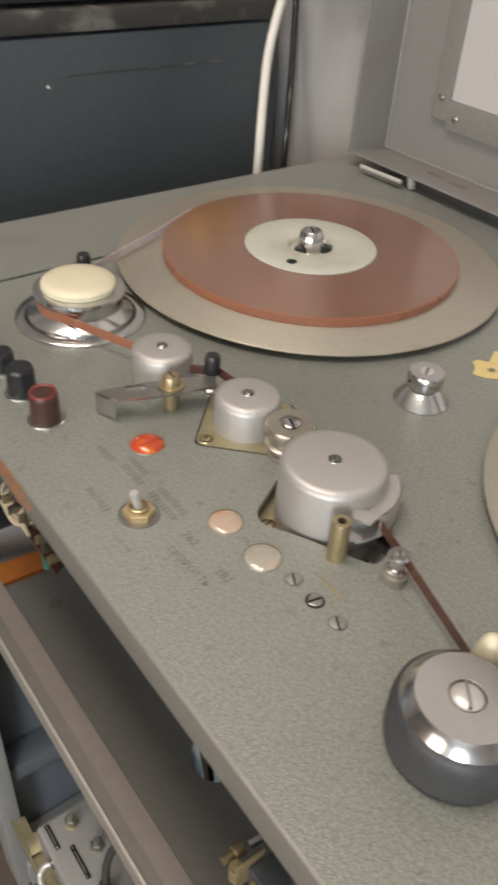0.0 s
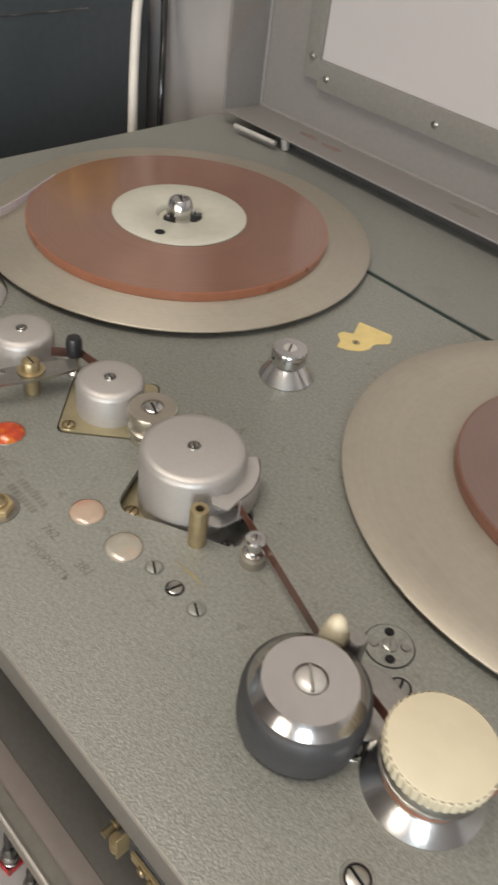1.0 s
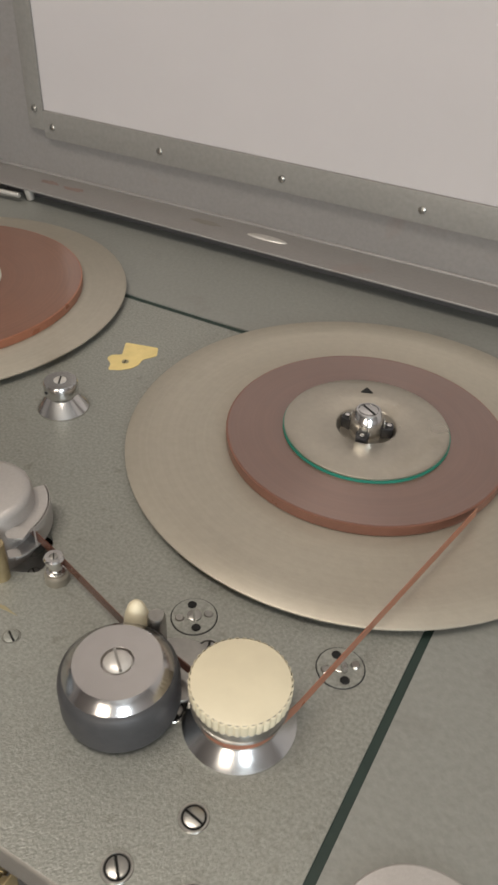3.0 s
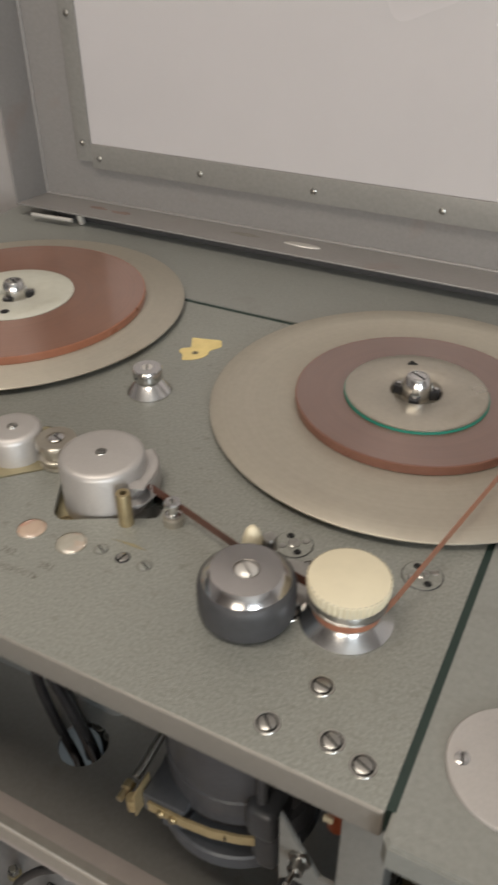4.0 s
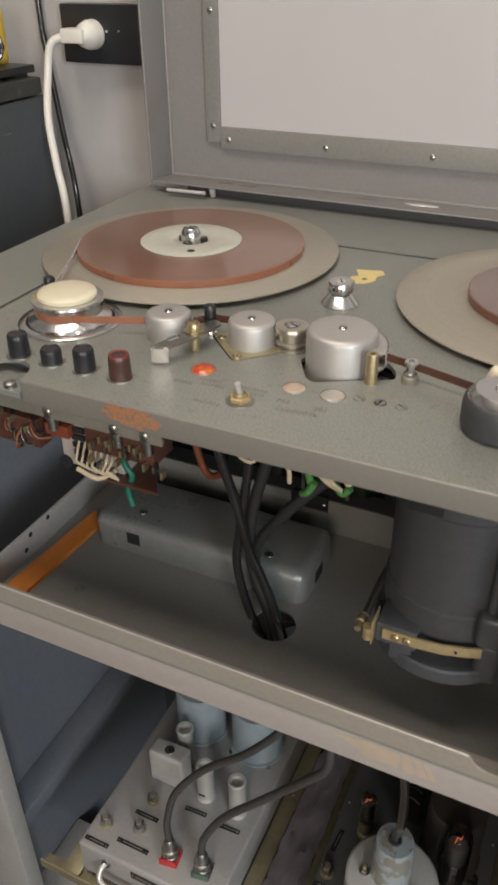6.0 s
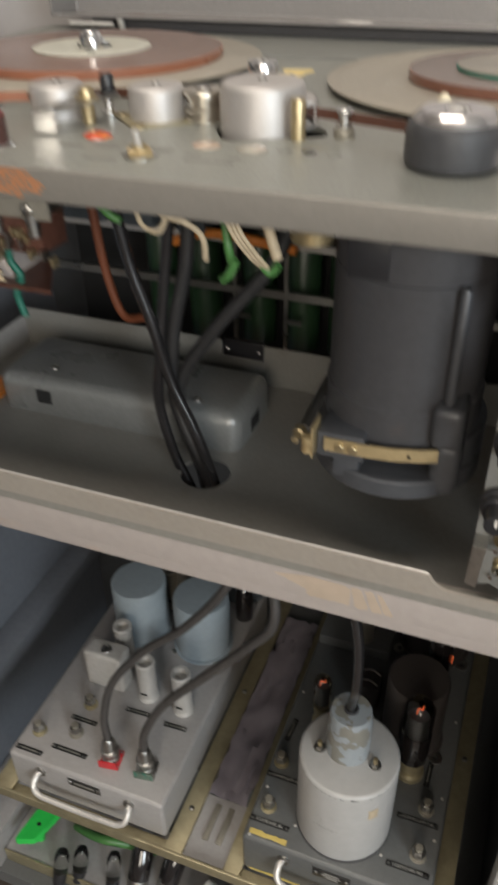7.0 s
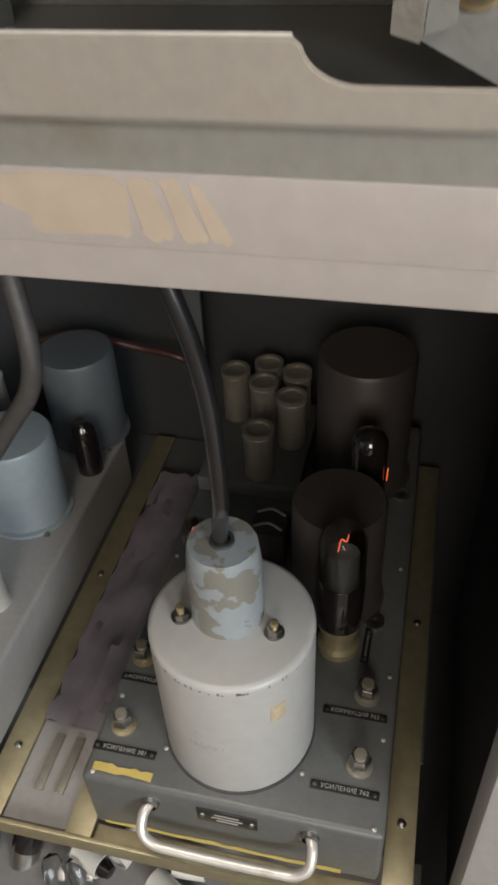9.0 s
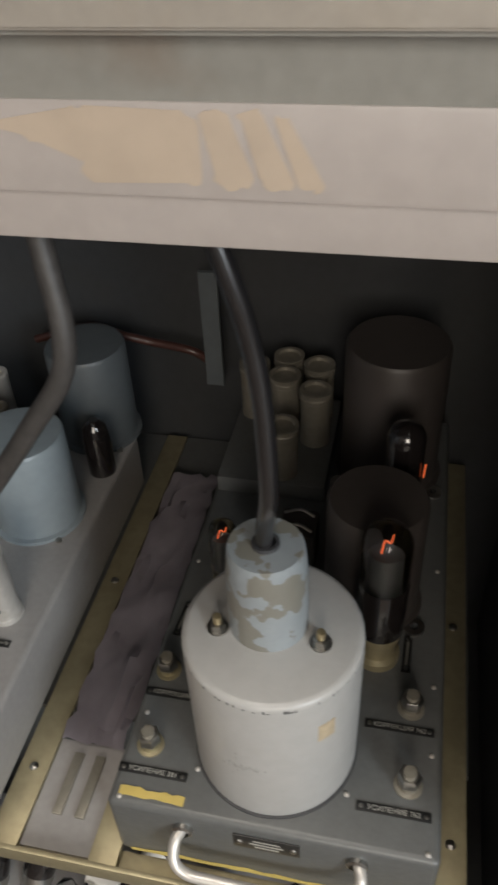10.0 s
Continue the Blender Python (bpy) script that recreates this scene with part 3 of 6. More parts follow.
for i in range(64):
    a = 2 * math.pi * i / 64
    k = 1 + 0.45 * noise.noise(Vector((math.cos(a), math.sin(a), 3)) * 2.4) + 0.25 * noise.noise(Vector((math.cos(a), math.sin(a), 7)) * 9)
    worn.append((-0.349 + 0.0225 * k * math.cos(a), min(0.8484, 0.8408 + 0.0078 * k * math.sin(a))))
patch = prism(worn, 0.0011, 0.00128)
bmesh.ops.transform(patch, matrix=Matrix.Rotation(radians(90), 4, "X"), verts=patch.verts[:])
part("worn_patch", patch, COPPER_WORN, deck, "copper coloured worn patch on the edge")
part("recess", box(-0.553, -0.449, -0.002, 0.035, 0.834, 0.8385), RIM, deck)
part("bolt", lathe([(0.005, 0), (0.005, 0.004), (0.0035, 0.005), (0, 0.005)], 14, (-0.462, 0.004, 0.8385)), STEEL, deck)
# black floor that paints the darkness seen through the deck cut-outs
part("well", box(-0.356, -0.180, 0.080, 0.172, 0.8362, 0.8385), HOLLOW_SHADE, deck)
for x, y, tn in ((-0.2035, 0.0765, 60), (-0.188, 0.0765, -12), (-0.1725, 0.0765, 62)):
    bare = tn < 0
    slot_screw(deck, x, y, Z + 0.0001, 0.0037, tn, STEEL if bare else HAMMER, False, 0.0006)
    part("screw_rim", lathe([(0.0038, 0.0002), (0.0043, 0.0004), (0.0047, 0.0001)], 24, (x, y, Z)), BLACK_PLASTIC if bare else ENGRAVED, deck)
for x, y, tn in ((-0.0486, 0.0465, 80), (-0.0635, 0.0158, 45), (-0.0328, 0.0205, 62), (-0.0155, 0.0155, 70), (-0.0864, 0.1185, 20), (-0.0826, 0.0825, 60)):
    slot_screw(deck, x, y, Z, 0.0043, tn)
for x, y in ((-0.1030, 0.1320), (-0.0270, 0.1415)):
    part("bearing_plate", lathe([(0, 0.0006), (0.0112, 0.0006), (0.0114, 0.0)], 36, (x, y, Z)), HAMMER, deck)
    part("ring", lathe([(0.0112, 0.0001), (0.0115, 0.0004), (0.0119, 0.0001)], 36, (x, y, Z)), BLACK_PLASTIC, deck)
    slot_screw(deck, x, y, Z + 0.0004, 0.0036, 35, STEEL, False, 0.0010)
    for k in range(4):
        a = radians(40 + 90 * k)
        part("hole" if k % 2 else "pin", lathe([(0, 0.0011), (0.0019, 0.0010), (0.0024, 0.0003)], 14, (x + 0.0073 * math.cos(a), y + 0.0073 * math.sin(a), Z + 0.0003)),
             HOLLOW_SHADE if k % 2 else STEEL, deck)
for label, mat, x, y, r in (("domed red-orange indicator lens", RED_LENS, -0.3275, 0.0712, 0.0096), ("pale pink indicator lens", PINK_LENS, -0.2523, 0.0721, 0.0088),
                            ("clear grey indicator lens", CLEAR_LENS, -0.2226, 0.0727, 0.0092)):
    part("lens", lathe([(0, 0.0034 if mat is RED_LENS else 0.0016), (r * 0.5, 0.0030 if mat is RED_LENS else 0.0015), (r * 0.85, 0.0018 if mat is RED_LENS else 0.0012), (r, 0.0002)], 32, (x, y, Z)), mat, deck, label)
    part("lens_ring", lathe([(r * 0.99, 0.0), (r * 1.0, 0.0006), (r * 1.03, 0.0005), (r * 1.05, 0)], 32, (x, y, Z)), ZINC, deck)
disc = lathe([(0, 0.0020), (0.0310, 0.0020), (0.0317, 0.0014), (0.0317, 0)], 48, (0.0465, 0.044, Z + 0.0002))
cover_disc = thing("cover_disc", (0, 0, 0), "round bare aluminium cover disc screwed on the rim", "cover plate")
part("disc", disc, ALU, cover_disc)
for a in (75, 195, 315):
    slot_screw(cover_disc, 0.0465 + 0.0245 * math.cos(radians(a)), 0.044 + 0.0245 * math.sin(radians(a)), Z + 0.0022, 0.0035, a, CHROME, False)
chip = prism(rounded([(-0.2785, 0.2910), (-0.2815, 0.2985), (-0.2885, 0.3030), (-0.2885, 0.3085), (-0.2820, 0.3130), (-0.2900, 0.3285), (-0.2645, 0.3350), (-0.2590, 0.3250), (-0.2650, 0.3150), (-0.2630, 0.3080), (-0.2650, 0.3010), (-0.2710, 0.2945)], 0.0018), Z + 0.0001, Z + 0.0004)
part("paint_chip", chip, YELLOW_CHIP, deck, "yellow primer showing where paint flaked off")
slot_screw(deck, -0.2740, 0.3060, Z + 0.0003, 0.0026, 20, PASSIVATED, False, 0.0004)
for text, size, x, y, tn in (("СКОРОСТЬ", 0.0056, -0.2375, 0.0399, 3), ("762", 0.0072, -0.2522, 0.0505, 5), ("381", 0.0072, -0.2234, 0.0503, 8)):
    letters(text, size, ENGRAVED, deck, pose(x, y, Z + 0.0001, 0, 0, tn), 0.00005)
bars, rb = bmesh.new(), random.Random(12)
for x0, x1, y in ((-0.2920, -0.2700, 0.0578), (-0.2920, -0.2695, 0.0517), (-0.3230, -0.3050, 0.0575), (-0.3190, -0.3010, 0.0515), (-0.3120, -0.2920, 0.0265), (-0.3400, -0.3250, 0.0480)):
    x = x0
    while x < x1:
        w = rb.uniform(0.0014, 0.0022)
        box(x, x + w, y - 0.0019, y + 0.0019, Z + 0.00005, Z + 0.0002, bm=bars)
        x += w + 0.0010
tagged(part("lettering", bars, FAINT, deck), kind="stuff")
part("scratch", prism(rounded([(-0.2040, 0.0867), (-0.1960, 0.0872), (-0.1890, 0.0868), (-0.1783, 0.0874), (-0.1880, 0.0890), (-0.1940, 0.0882)], 0.0006), Z + 0.0001, Z + 0.0003), PASSIVATED, deck)

# ---- reels ----
for name, cx, cy, rr, lab in (("L", -0.4660, 0.3065, 0.1555, "full"), ("R", -0.0840, 0.3055, 0.1525, "half-empty")):
    pl = thing("reel_platter", (cx, cy, Z), "wide dull aluminium reel platter on the tape deck", "platter", "reel platters")
    prof = [(0, 0.0010), (0.02, 0.0010), (0.02, 0.0045), (rr - 0.001, 0.0045), (rr, 0.0052), (rr, 0.0060), (rr - 0.001, 0.0066)]
    prof += [(rr - 0.020, 0.0066), (rr - 0.0215, 0.0063), (0, 0.0063)] if name == "R" else [(0, 0.0066)]
    part("disc", lathe(prof, 96), PLATTER, pl)
    part("spindle", lathe([(0.016, 0.0), (0.016, 0.0045)], 24), STEEL, pl)
    left = name == "L"
    pan = thing("tape_pancake", (cx, cy, Z + 0.0068), ("wide wound brown magnetic tape pancake on a cream hub" if left else "small wound dark brown magnetic tape pancake on a steel hub"), "tape reel", "tape pancakes")
    ro, ri = (0.1195, 0.0515) if left else (0.0890, 0.0480)
    th = 0.0070
    part("tape_face", lathe([(ri, 0.0), (ro - 0.0012, 0.0), (ro - 0.0012, th), (ri, th)], 96), TAPE_TOP if left else TAPE_TOP_R, pan)
    part("tape_side", lathe([(ro - 0.0015, 0.0002), (ro, 0.0002), (ro, th - 0.0004), (ro - 0.0015, th - 0.0002)], 96), TAPE_SIDE if left else TAPE_SIDE_R, pan, "orange-brown outer turns of tape" if left else "dark brown outer turns of tape")
    # hub disc with a recessed well
    hz = 0.0090 if left else 0.0105
    rh = 0.0535 if left else 0.0523
    part("hub", lathe([(0.0, 0.0040), (0.0165, 0.0040), (0.0185, hz - 0.001), (0.0200, hz), (rh - 0.0015, hz), (rh, hz - 0.0006), (rh, hz - 0.0016), (rh - 0.003, hz - 0.0018)], 64), HUB_CREAM if left else HUB_METAL, pan,
         "cream painted hub" if left else "brushed steel hub")
    if not left:
        part("hub_edge", lathe([(0.0480, 0.0071), (0.0530, 0.0071), (0.0530, 0.0087), (0.045, 0.0088)], 64), GREEN_EDGE, pan, "green edge under the hub")
    a0 = -62 if left else 112
    hh = part("hub_hole", prism(rounded([(0.036, -0.0045), (0.036, 0.0045), (0.043, 0.0)], 0.0014) if not left else circle(0.0395, 0, 0.0042, 16), hz + 0.0001, hz + 0.0003), HOLLOW_SHADE, pan)
    hh.matrix_basis = pose(0, 0, 0, 0, 0, a0)
    # slotted centre post with three black gripping shoes
    body = [(0.0108, hz - 0.0060), (0.0106, hz + 0.0040), (0.0100, hz + 0.0070), (0.0082, hz + 0.0112), (0.0076, hz + 0.0118), (0.0066, hz + 0.0118), (0.0064, hz + 0.0108), (0, hz + 0.0108)]
    part("clamp", lathe(body, 36), CHROME, pan, "chrome centre clamp post")
    for ang in ((40, 160, 280) if left else (22, 172, 280)):
        ca, sa = math.cos(radians(ang)), math.sin(radians(ang))
        shoe = part("clamp_shoe", prism(rounded([(0.0085, -0.0042), (0.0172, -0.0036), (0.0172, 0.0036), (0.0085, 0.0042)], 0.0024), 0.0041, hz + 0.0006), BLACK_PLASTIC, pan, "black gripping shoe")
        shoe.matrix_basis = pose(0, 0, 0, 0, 0, ang)
        part("pin", lathe([(0.0017, hz), (0.0017, hz + 0.0018), (0, hz + 0.0022)], 12, (0.0142, 0, 0)), CHROME, shoe)
        arch = prism([(0.0030 * math.sin(radians(q)), 0.0030 * math.cos(radians(q))) for q in range(-90, 91, 15)] + [(0.0030, -0.0085), (-0.0030, -0.0085)], 0.0, 0.0006)
        bmesh.ops.transform(arch, matrix=pose(0, 0, 0, 0, 0, ang - 90) @ Matrix.Translation((0, 0.0112, hz + 0.0030)) @ Matrix.Rotation(radians(90), 4, "X"), verts=arch.verts[:])
        part("arch", arch, STEEL, pan)
    slot_screw(pan, 0, 0, hz + 0.0109, 0.0060, 60, CHROME, False, 0.0008)


# ---- head covers ----
def head_cover(at, r, h, screw_turn, name="head_cover"):
    ob = thing(name, at, "satin aluminium can covering a tape head", "head cover", "head covers")
    part("can", lathe([(r - 0.0015, 0), (r, 0), (r, h - 0.0042), (r - 0.0007, h - 0.0018), (r - 0.0024, h - 0.0005), (r - 0.005, h), (0, h)], 56), ALU, ob)
    slot_screw(ob, 0, 0, h, 0.0024, screw_turn, STEEL, True, 0.0008)
    return ob


hc1 = head_cover((-0.3825, 0.1150, Z), 0.0190, 0.0225, 15)
hc2 = head_cover((-0.3135, 0.1300, Z + 0.0006), 0.0195, 0.0215, 75)
hc3 = head_cover((-0.2348, 0.1253, 0.8385), 0.0277, 0.0410, 60)
base = prism(rounded([(-0.3135, 0.0940), (-0.3495, 0.130), (-0.3135, 0.166), (-0.2775, 0.130)], 0.006), 0.8478, Z + 0.0006)
bp = thing("brass_diamond", (0, 0, 0), "diamond-shaped yellow passivated base plate under the middle head", "base plate")
part("plate", base, PASSIVATED, bp)
for x, y in ((-0.3135, 0.1015), (-0.3415, 0.1300), (-0.2855, 0.1300)):
    slot_screw(bp, x, y, Z + 0.0006, 0.0030, 40, BRASS, True)
wp = thing("head_mount", (0, 0, 0), "yellow passivated mounting plate sunk below the large head", "base plate")
part("plate", prism(rounded([(-0.270, 0.112), (-0.2495, 0.0885), (-0.238, 0.0885), (-0.215, 0.0985), (-0.215, 0.145), (-0.262, 0.145)], 0.004), 0.8386, 0.8410), PASSIVATED, wp)
slot_screw(wp, -0.2460, 0.0950, 0.8410, 0.0032, 20, BRASS, True)
part("ledge", box(-0.2140, -0.1840, 0.1040, 0.1400, 0.8386, 0.8420, 0.001), STEEL, wp, "grey steel ledge")
slot_screw(wp, -0.1965, 0.1185, 0.8420, 0.0030, 60, STEEL, True)
# shield wing of the large head
sw = bmesh.new()
for z0, z1 in ((0.8535, 0.8550), (0.8665, 0.8680)):
    prism(rounded(arc(-0.2330, 0.1265, 0.0335, -22, 62, 14) + arc(-0.2348, 0.1253, 0.0270, 62, -22, 14), 0.0005, 1), z0, z1, bm=sw)
ribbon(arc(-0.2330, 0.1265, 0.0333, 0, 62, 20), 0.8535, 0.8680, 0.0005, sw)
prism(rounded([(-0.2105, 0.1165), (-0.2060, 0.1225), (-0.2020, 0.1205), (-0.1995, 0.1255), (-0.1975, 0.1165), (-0.2050, 0.1125)], 0.0008), 0.8682, 0.8694, bm=sw)
prism(rounded([(-0.2080, 0.1130), (-0.2035, 0.1180), (-0.1985, 0.1140), (-0.2030, 0.1095)], 0.0008), 0.8575, 0.8584, bm=sw)
hs = thing("head_shield", (0, 0, 0), "satin aluminium shield wing beside the large head", "shield")
part("wing", sw, ALU, hs)
b3 = thing("brass_post", (-0.2035, 0.1030, Z), "hollow brass post beside the large head", "post")
part("tube", lathe([(0.0022, 0.018), (0.0022, 0.0240), (0.0044, 0.0240), (0.0047, 0.0230), (0.0047, 0.0)], 24), BRASS, b3)
part("bore", lathe([(0, 0.0195), (0.0022, 0.0195)], 16), HOLLOW_SHADE, b3)


# ---- guides, rollers, posts ----
def chrome_cone(at):
    ob = thing("spindle_cone", at, "polished chrome conical spindle with a slotted top", "spindle")
    part("cone", lathe([(0.0173, 0), (0.0173, 0.0012), (0.0095, 0.0108), (0.0088, 0.0112), (0.0088, 0.0130)], 48), CHROME, ob)
    part("cap", lathe([(0.0090, 0.0120), (0.0114, 0.0125), (0.0114, 0.0205), (0.0106, 0.0216), (0, 0.0216)], 40), CHROME, ob)
    part("bore", lathe([(0, 0.0003), (0.0011, 0.0003), (0.0011, 0)], 10, (-0.0030, -0.0112, 0.0165), axis=Matrix.Rotation(radians(90), 4, "X")), HOLLOW_SHADE, ob)
    slot_screw(ob, 0, 0, 0.0216, 0.0042, 30, PALE_ALU, False, 0.0004)


chrome_cone((-0.2755, 0.2385, Z))

gp = thing("guide_post", (-0.1775, 0.1165, Z), "small turned chrome tape guide post", "tape guide")
part("foot", lathe([(0.0066, 0), (0.0066, 0.0050), (0.0060, 0.0056), (0.004, 0.0058)], 28), ZINC, gp)
part("spool", lathe([(0.0045, 0.005), (0.0052, 0.0060), (0.0052, 0.0074), (0.0035, 0.0080), (0.0035, 0.0135), (0.0052, 0.0142), (0.0054, 0.0162), (0.0046, 0.0172), (0, 0.0172)], 28), CHROME, gp)
slot_screw(gp, 0, 0, 0.0172, 0.0022, 40, STEEL, False, 0.0004)

ro = thing("guide_roller", (-0.2800, 0.1345, Z), "nickel-plated grooved tape guide roller with a slotted screw", "roller")
part("wheel", lathe([(0.0105, 0), (0.0130, 0.0005), (0.0130, 0.0030), (0.0108, 0.0040), (0.0108, 0.0052), (0.0136, 0.0060), (0.0136, 0.0078), (0.0112, 0.0090), (0.0112, 0.0150), (0.0138, 0.0158), (0.0140, 0.0190), (0.0132, 0.0202), (0.0066, 0.0202), (0.0064, 0.0192), (0, 0.0192)], 44), HUB_METAL, ro)
slot_screw(ro, 0, 0, 0.0193, 0.0052, 70, CHROME, False, 0.0014)

bk = thing("tape_lifter", (-0.3525, 0.1320, Z), "chrome pin with a black plastic tip lifting the tape", "tape lifter")
part("pin", lathe([(0.0055, 0), (0.0055, 0.0022), (0.0036, 0.0030), (0.0032, 0.0140), (0.0046, 0.0145)], 24), CHROME, bk)
part("tip", lathe([(0.0047, 0.0140), (0.0050, 0.0150), (0.0049, 0.0240), (0.0040, 0.0262), (0, 0.0268)], 24), BLACK_PLASTIC, bk, "black plastic tip")
bk2 = thing("tape_lifter", (-0.5140, 0.1290, Z), "dark pin with a black plastic tip by the rim", "tape lifter")
part("pin", lathe([(0.0050, 0), (0.0050, 0.002), (0.0036, 0.0030), (0.0036, 0.0140)], 24), STEEL, bk2)
part("tip", lathe([(0.0047, 0.0130), (0.0053, 0.0150), (0.0052, 0.0250), (0.0042, 0.0272), (0, 0.0278)], 24), BLACK_PLASTIC, bk2, "black plastic tip")

arm = thing("lifter_arm", (-0.3515, 0.1020, Z), "bent steel lever clamped on a brass pillar", "lever", turn=8)
part("pillar", lathe([(0.0046, 0), (0.0046, 0.0125), (0.0042, 0.0130)], 24), BRASS, arm, "brass pillar")
part("nut", lathe([(0.0080, 0.0158), (0.0080, 0.0166), (0.0052, 0.0168), (0.0052, 0.0215), (0.0044, 0.0226), (0, 0.0226)], 24), BRASS, arm, "slotted brass nut")
slot_screw(arm, 0, 0, 0.0226, 0.0036, 80, BRASS, False, 0.0005)
slot = rounded([(-0.0165, -0.0215), (-0.0120, -0.0240), (-0.0060, -0.0130), (-0.0105, -0.0105)], 0.003)
lev = prism(rounded([(-0.0225, -0.0380), (-0.0085, -0.0345), (0.0075, -0.0065), (0.0170, 0.0200), (0.0090, 0.0265), (-0.0015, 0.0110), (-0.0110, -0.0075)], 0.004), 0.0138, 0.0156, (slot,))
part("lever", lev, STEEL, arm, "bent bare steel lever")
tab = prism(rounded([(-0.0225, -0.0380), (-0.0085, -0.0345), (-0.0091, -0.0328), (-0.0229, -0.0363)], 0.0004), 0.0020, 0.0154)
part("tab", tab, CHROME, arm)


def tape_roller(at, big):
    if big:
        ob = thing("tension_roller", at, "large chrome tension roller with a smooth ivory cap", "roller", "tension rollers")
        part("base", lathe([(0.045, 0), (0.045, 0.0018), (0.0440, 0.0026), (0.0385, 0.0030), (0.0378, 0.0018), (0.0372, 0.0030)], 64), CHROME, ob)
        part("gap", lathe([(0.0384, 0.0027), (0.0366, 0.0027)], 64), HOLLOW_SHADE, ob)
        part("cone", lathe([(0.0368, 0.0026), (0.0362, 0.0048), (0.0300, 0.0085), (0.0288, 0.0100), (0.0288, 0.0180), (0.0300, 0.0190), (0.0312, 0.0200), (0.0308, 0.0224), (0.0245, 0.0230)], 64), CHROME, ob)
        part("tape_wrap", ribbon(arc(0, 0, 0.0291, 60, 330, 40), 0.0098, 0.0166), TAPE_SIDE, ob)
        part("cap", lathe([(0.0240, 0.0225), (0.0254, 0.0235), (0.0254, 0.0264), (0.0238, 0.0282), (0.018, 0.0294), (0, 0.0300)], 64), CREAM, ob, "smooth ivory plastic cap")
    else:
        ob = thing("tension_roller", at, "small chrome tension roller with a scalloped ivory cap", "roller", "tension rollers")
        part("base", lathe([(0.0255, 0), (0.0255, 0.0010), (0.0190, 0.0070), (0.0182, 0.0085), (0.0182, 0.0160), (0.0215, 0.0168)], 56), CHROME, ob)
        part("tape_wrap", ribbon(arc(0, 0, 0.0186, 150, 380, 40), 0.0092, 0.0158), TAPE_SIDE, ob)
        part("flange", lathe([(0.0186, 0.0160), (0.0205, 0.0163), (0.0207, 0.0178), (0.0190, 0.0216)], 56), STEEL, ob)
        part("cap", lathe([(0.0200, 0.0215), (0.0205, 0.0223), (0.0214, 0.0245), (0.0216, 0.0296)], 336, wave=lambda a: 1 + 0.034 * abs(math.sin(21 * a))), CREAM, ob, "scalloped ivory plastic cap")
        part("cap_top", lathe([(0.0216, 0.0296), (0.0216, 0.0304), (0.0211, 0.0308)], 336, wave=lambda a: 1 + 0.034 * abs(math.sin(21 * a))), CREAM, ob)
        part("cap_face", lathe([(0.0214, 0.03078), (0.0206, 0.0311), (0, 0.0312)], 64), CREAM, ob)
    return ob


tape_roller((-0.4780, 0.1070, Z), True)
tape_roller((-0.0543, 0.0927, Z), False)

kn = thing("pinch_roller", (-0.1047, 0.0745, Z), "dark rubber pinch roller topped by polished chrome", "roller")
part("tyre", lathe([(0.0235, 0.0015), (0.0262, 0.0025), (0.0268, 0.0060), (0.0268, 0.0190), (0.0260, 0.0232), (0.0240, 0.0254), (0.0222, 0.0258)], 64), BLACK_RUBBER, kn, "dark grey rubber tyre")
part("top", lathe([(0.0244, 0.0246), (0.0240, 0.0258), (0.0194, 0.0302), (0.0072, 0.0303), (0.0066, 0.0285), (0, 0.0285)], 64), TOP_METAL, kn, "polished chrome top")
part("screw", lathe([(0.0063, 0.0284), (0.0062, 0.0298), (0.0048, 0.0309), (0.0026, 0.0315), (0, 0.0317)], 32), PALE_ALU, kn, "domed bright screw")
slot = box(-0.0058, 0.0058, -0.0006, 0.0006, 0.0300, 0.0318)
bmesh.ops.transform(slot, matrix=Matrix.Rotation(radians(140), 4, "Z"), verts=slot.verts[:])
part("slot", slot, STEEL, kn)
part("axle", lathe([(0.012, 0.0), (0.012, 0.003)], 24), STEEL, kn)
lk = thing("roller_arm", (-0.1047, 0.0745, Z), "steel swing arm with a round end below the pinch roller", "lever")
part("blade", lathe([(0, 0.0035), (0.0175, 0.0035), (0.0180, 0.0030), (0.0180, 0.0020), (0, 0.002)], 40, (0.0125, 0.0255, 0)), STEEL, lk)
part("pin", lathe([(0.0044, 0.0), (0.0044, 0.0255), (0.0036, 0.0272), (0, 0.0272)], 20, (-0.0015, 0.0310, 0)), STEEL, lk, "dull steel stop pin")
cc = thing("capstan_cap", (-0.1164, 0.1040, Z), "small ivory pointed plastic cap", "cap")
part("cone", lathe([(0.0062, 0), (0.0062, 0.0160), (0.0064, 0.0175), (0.0058, 0.0225), (0.0040, 0.0285), (0.0020, 0.0312), (0, 0.0318)], 28), CREAM, cc)


def control_knob(at, h, mat, ring):
    ob = thing("control_knob", at, ("maroon" if mat is MAROON else "black") + " bakelite push knob in a bright ring on the deck", "knob", "push knobs on the deck")
    part("ring", lathe([(0.0082, 0), (0.0086, 0.0010), (0.0104, 0.0009), (0.0110, 0)], 32), STEEL, ob)
    part("cap", lathe([(0.0086, 0), (0.0083, h * 0.8), (0.0080, h - 0.0012), (0.0070, h), (0.0062, h - 0.0008), (0, h - 0.0010)], 32), mat, ob)
    if ring:
        part("top_ring", lathe([(0.0081, h - 0.0014), (0.0076, h + 0.0002), (0.0058, h - 0.0005)], 32), RED_RING, ob, "red painted top ring")
    return ob


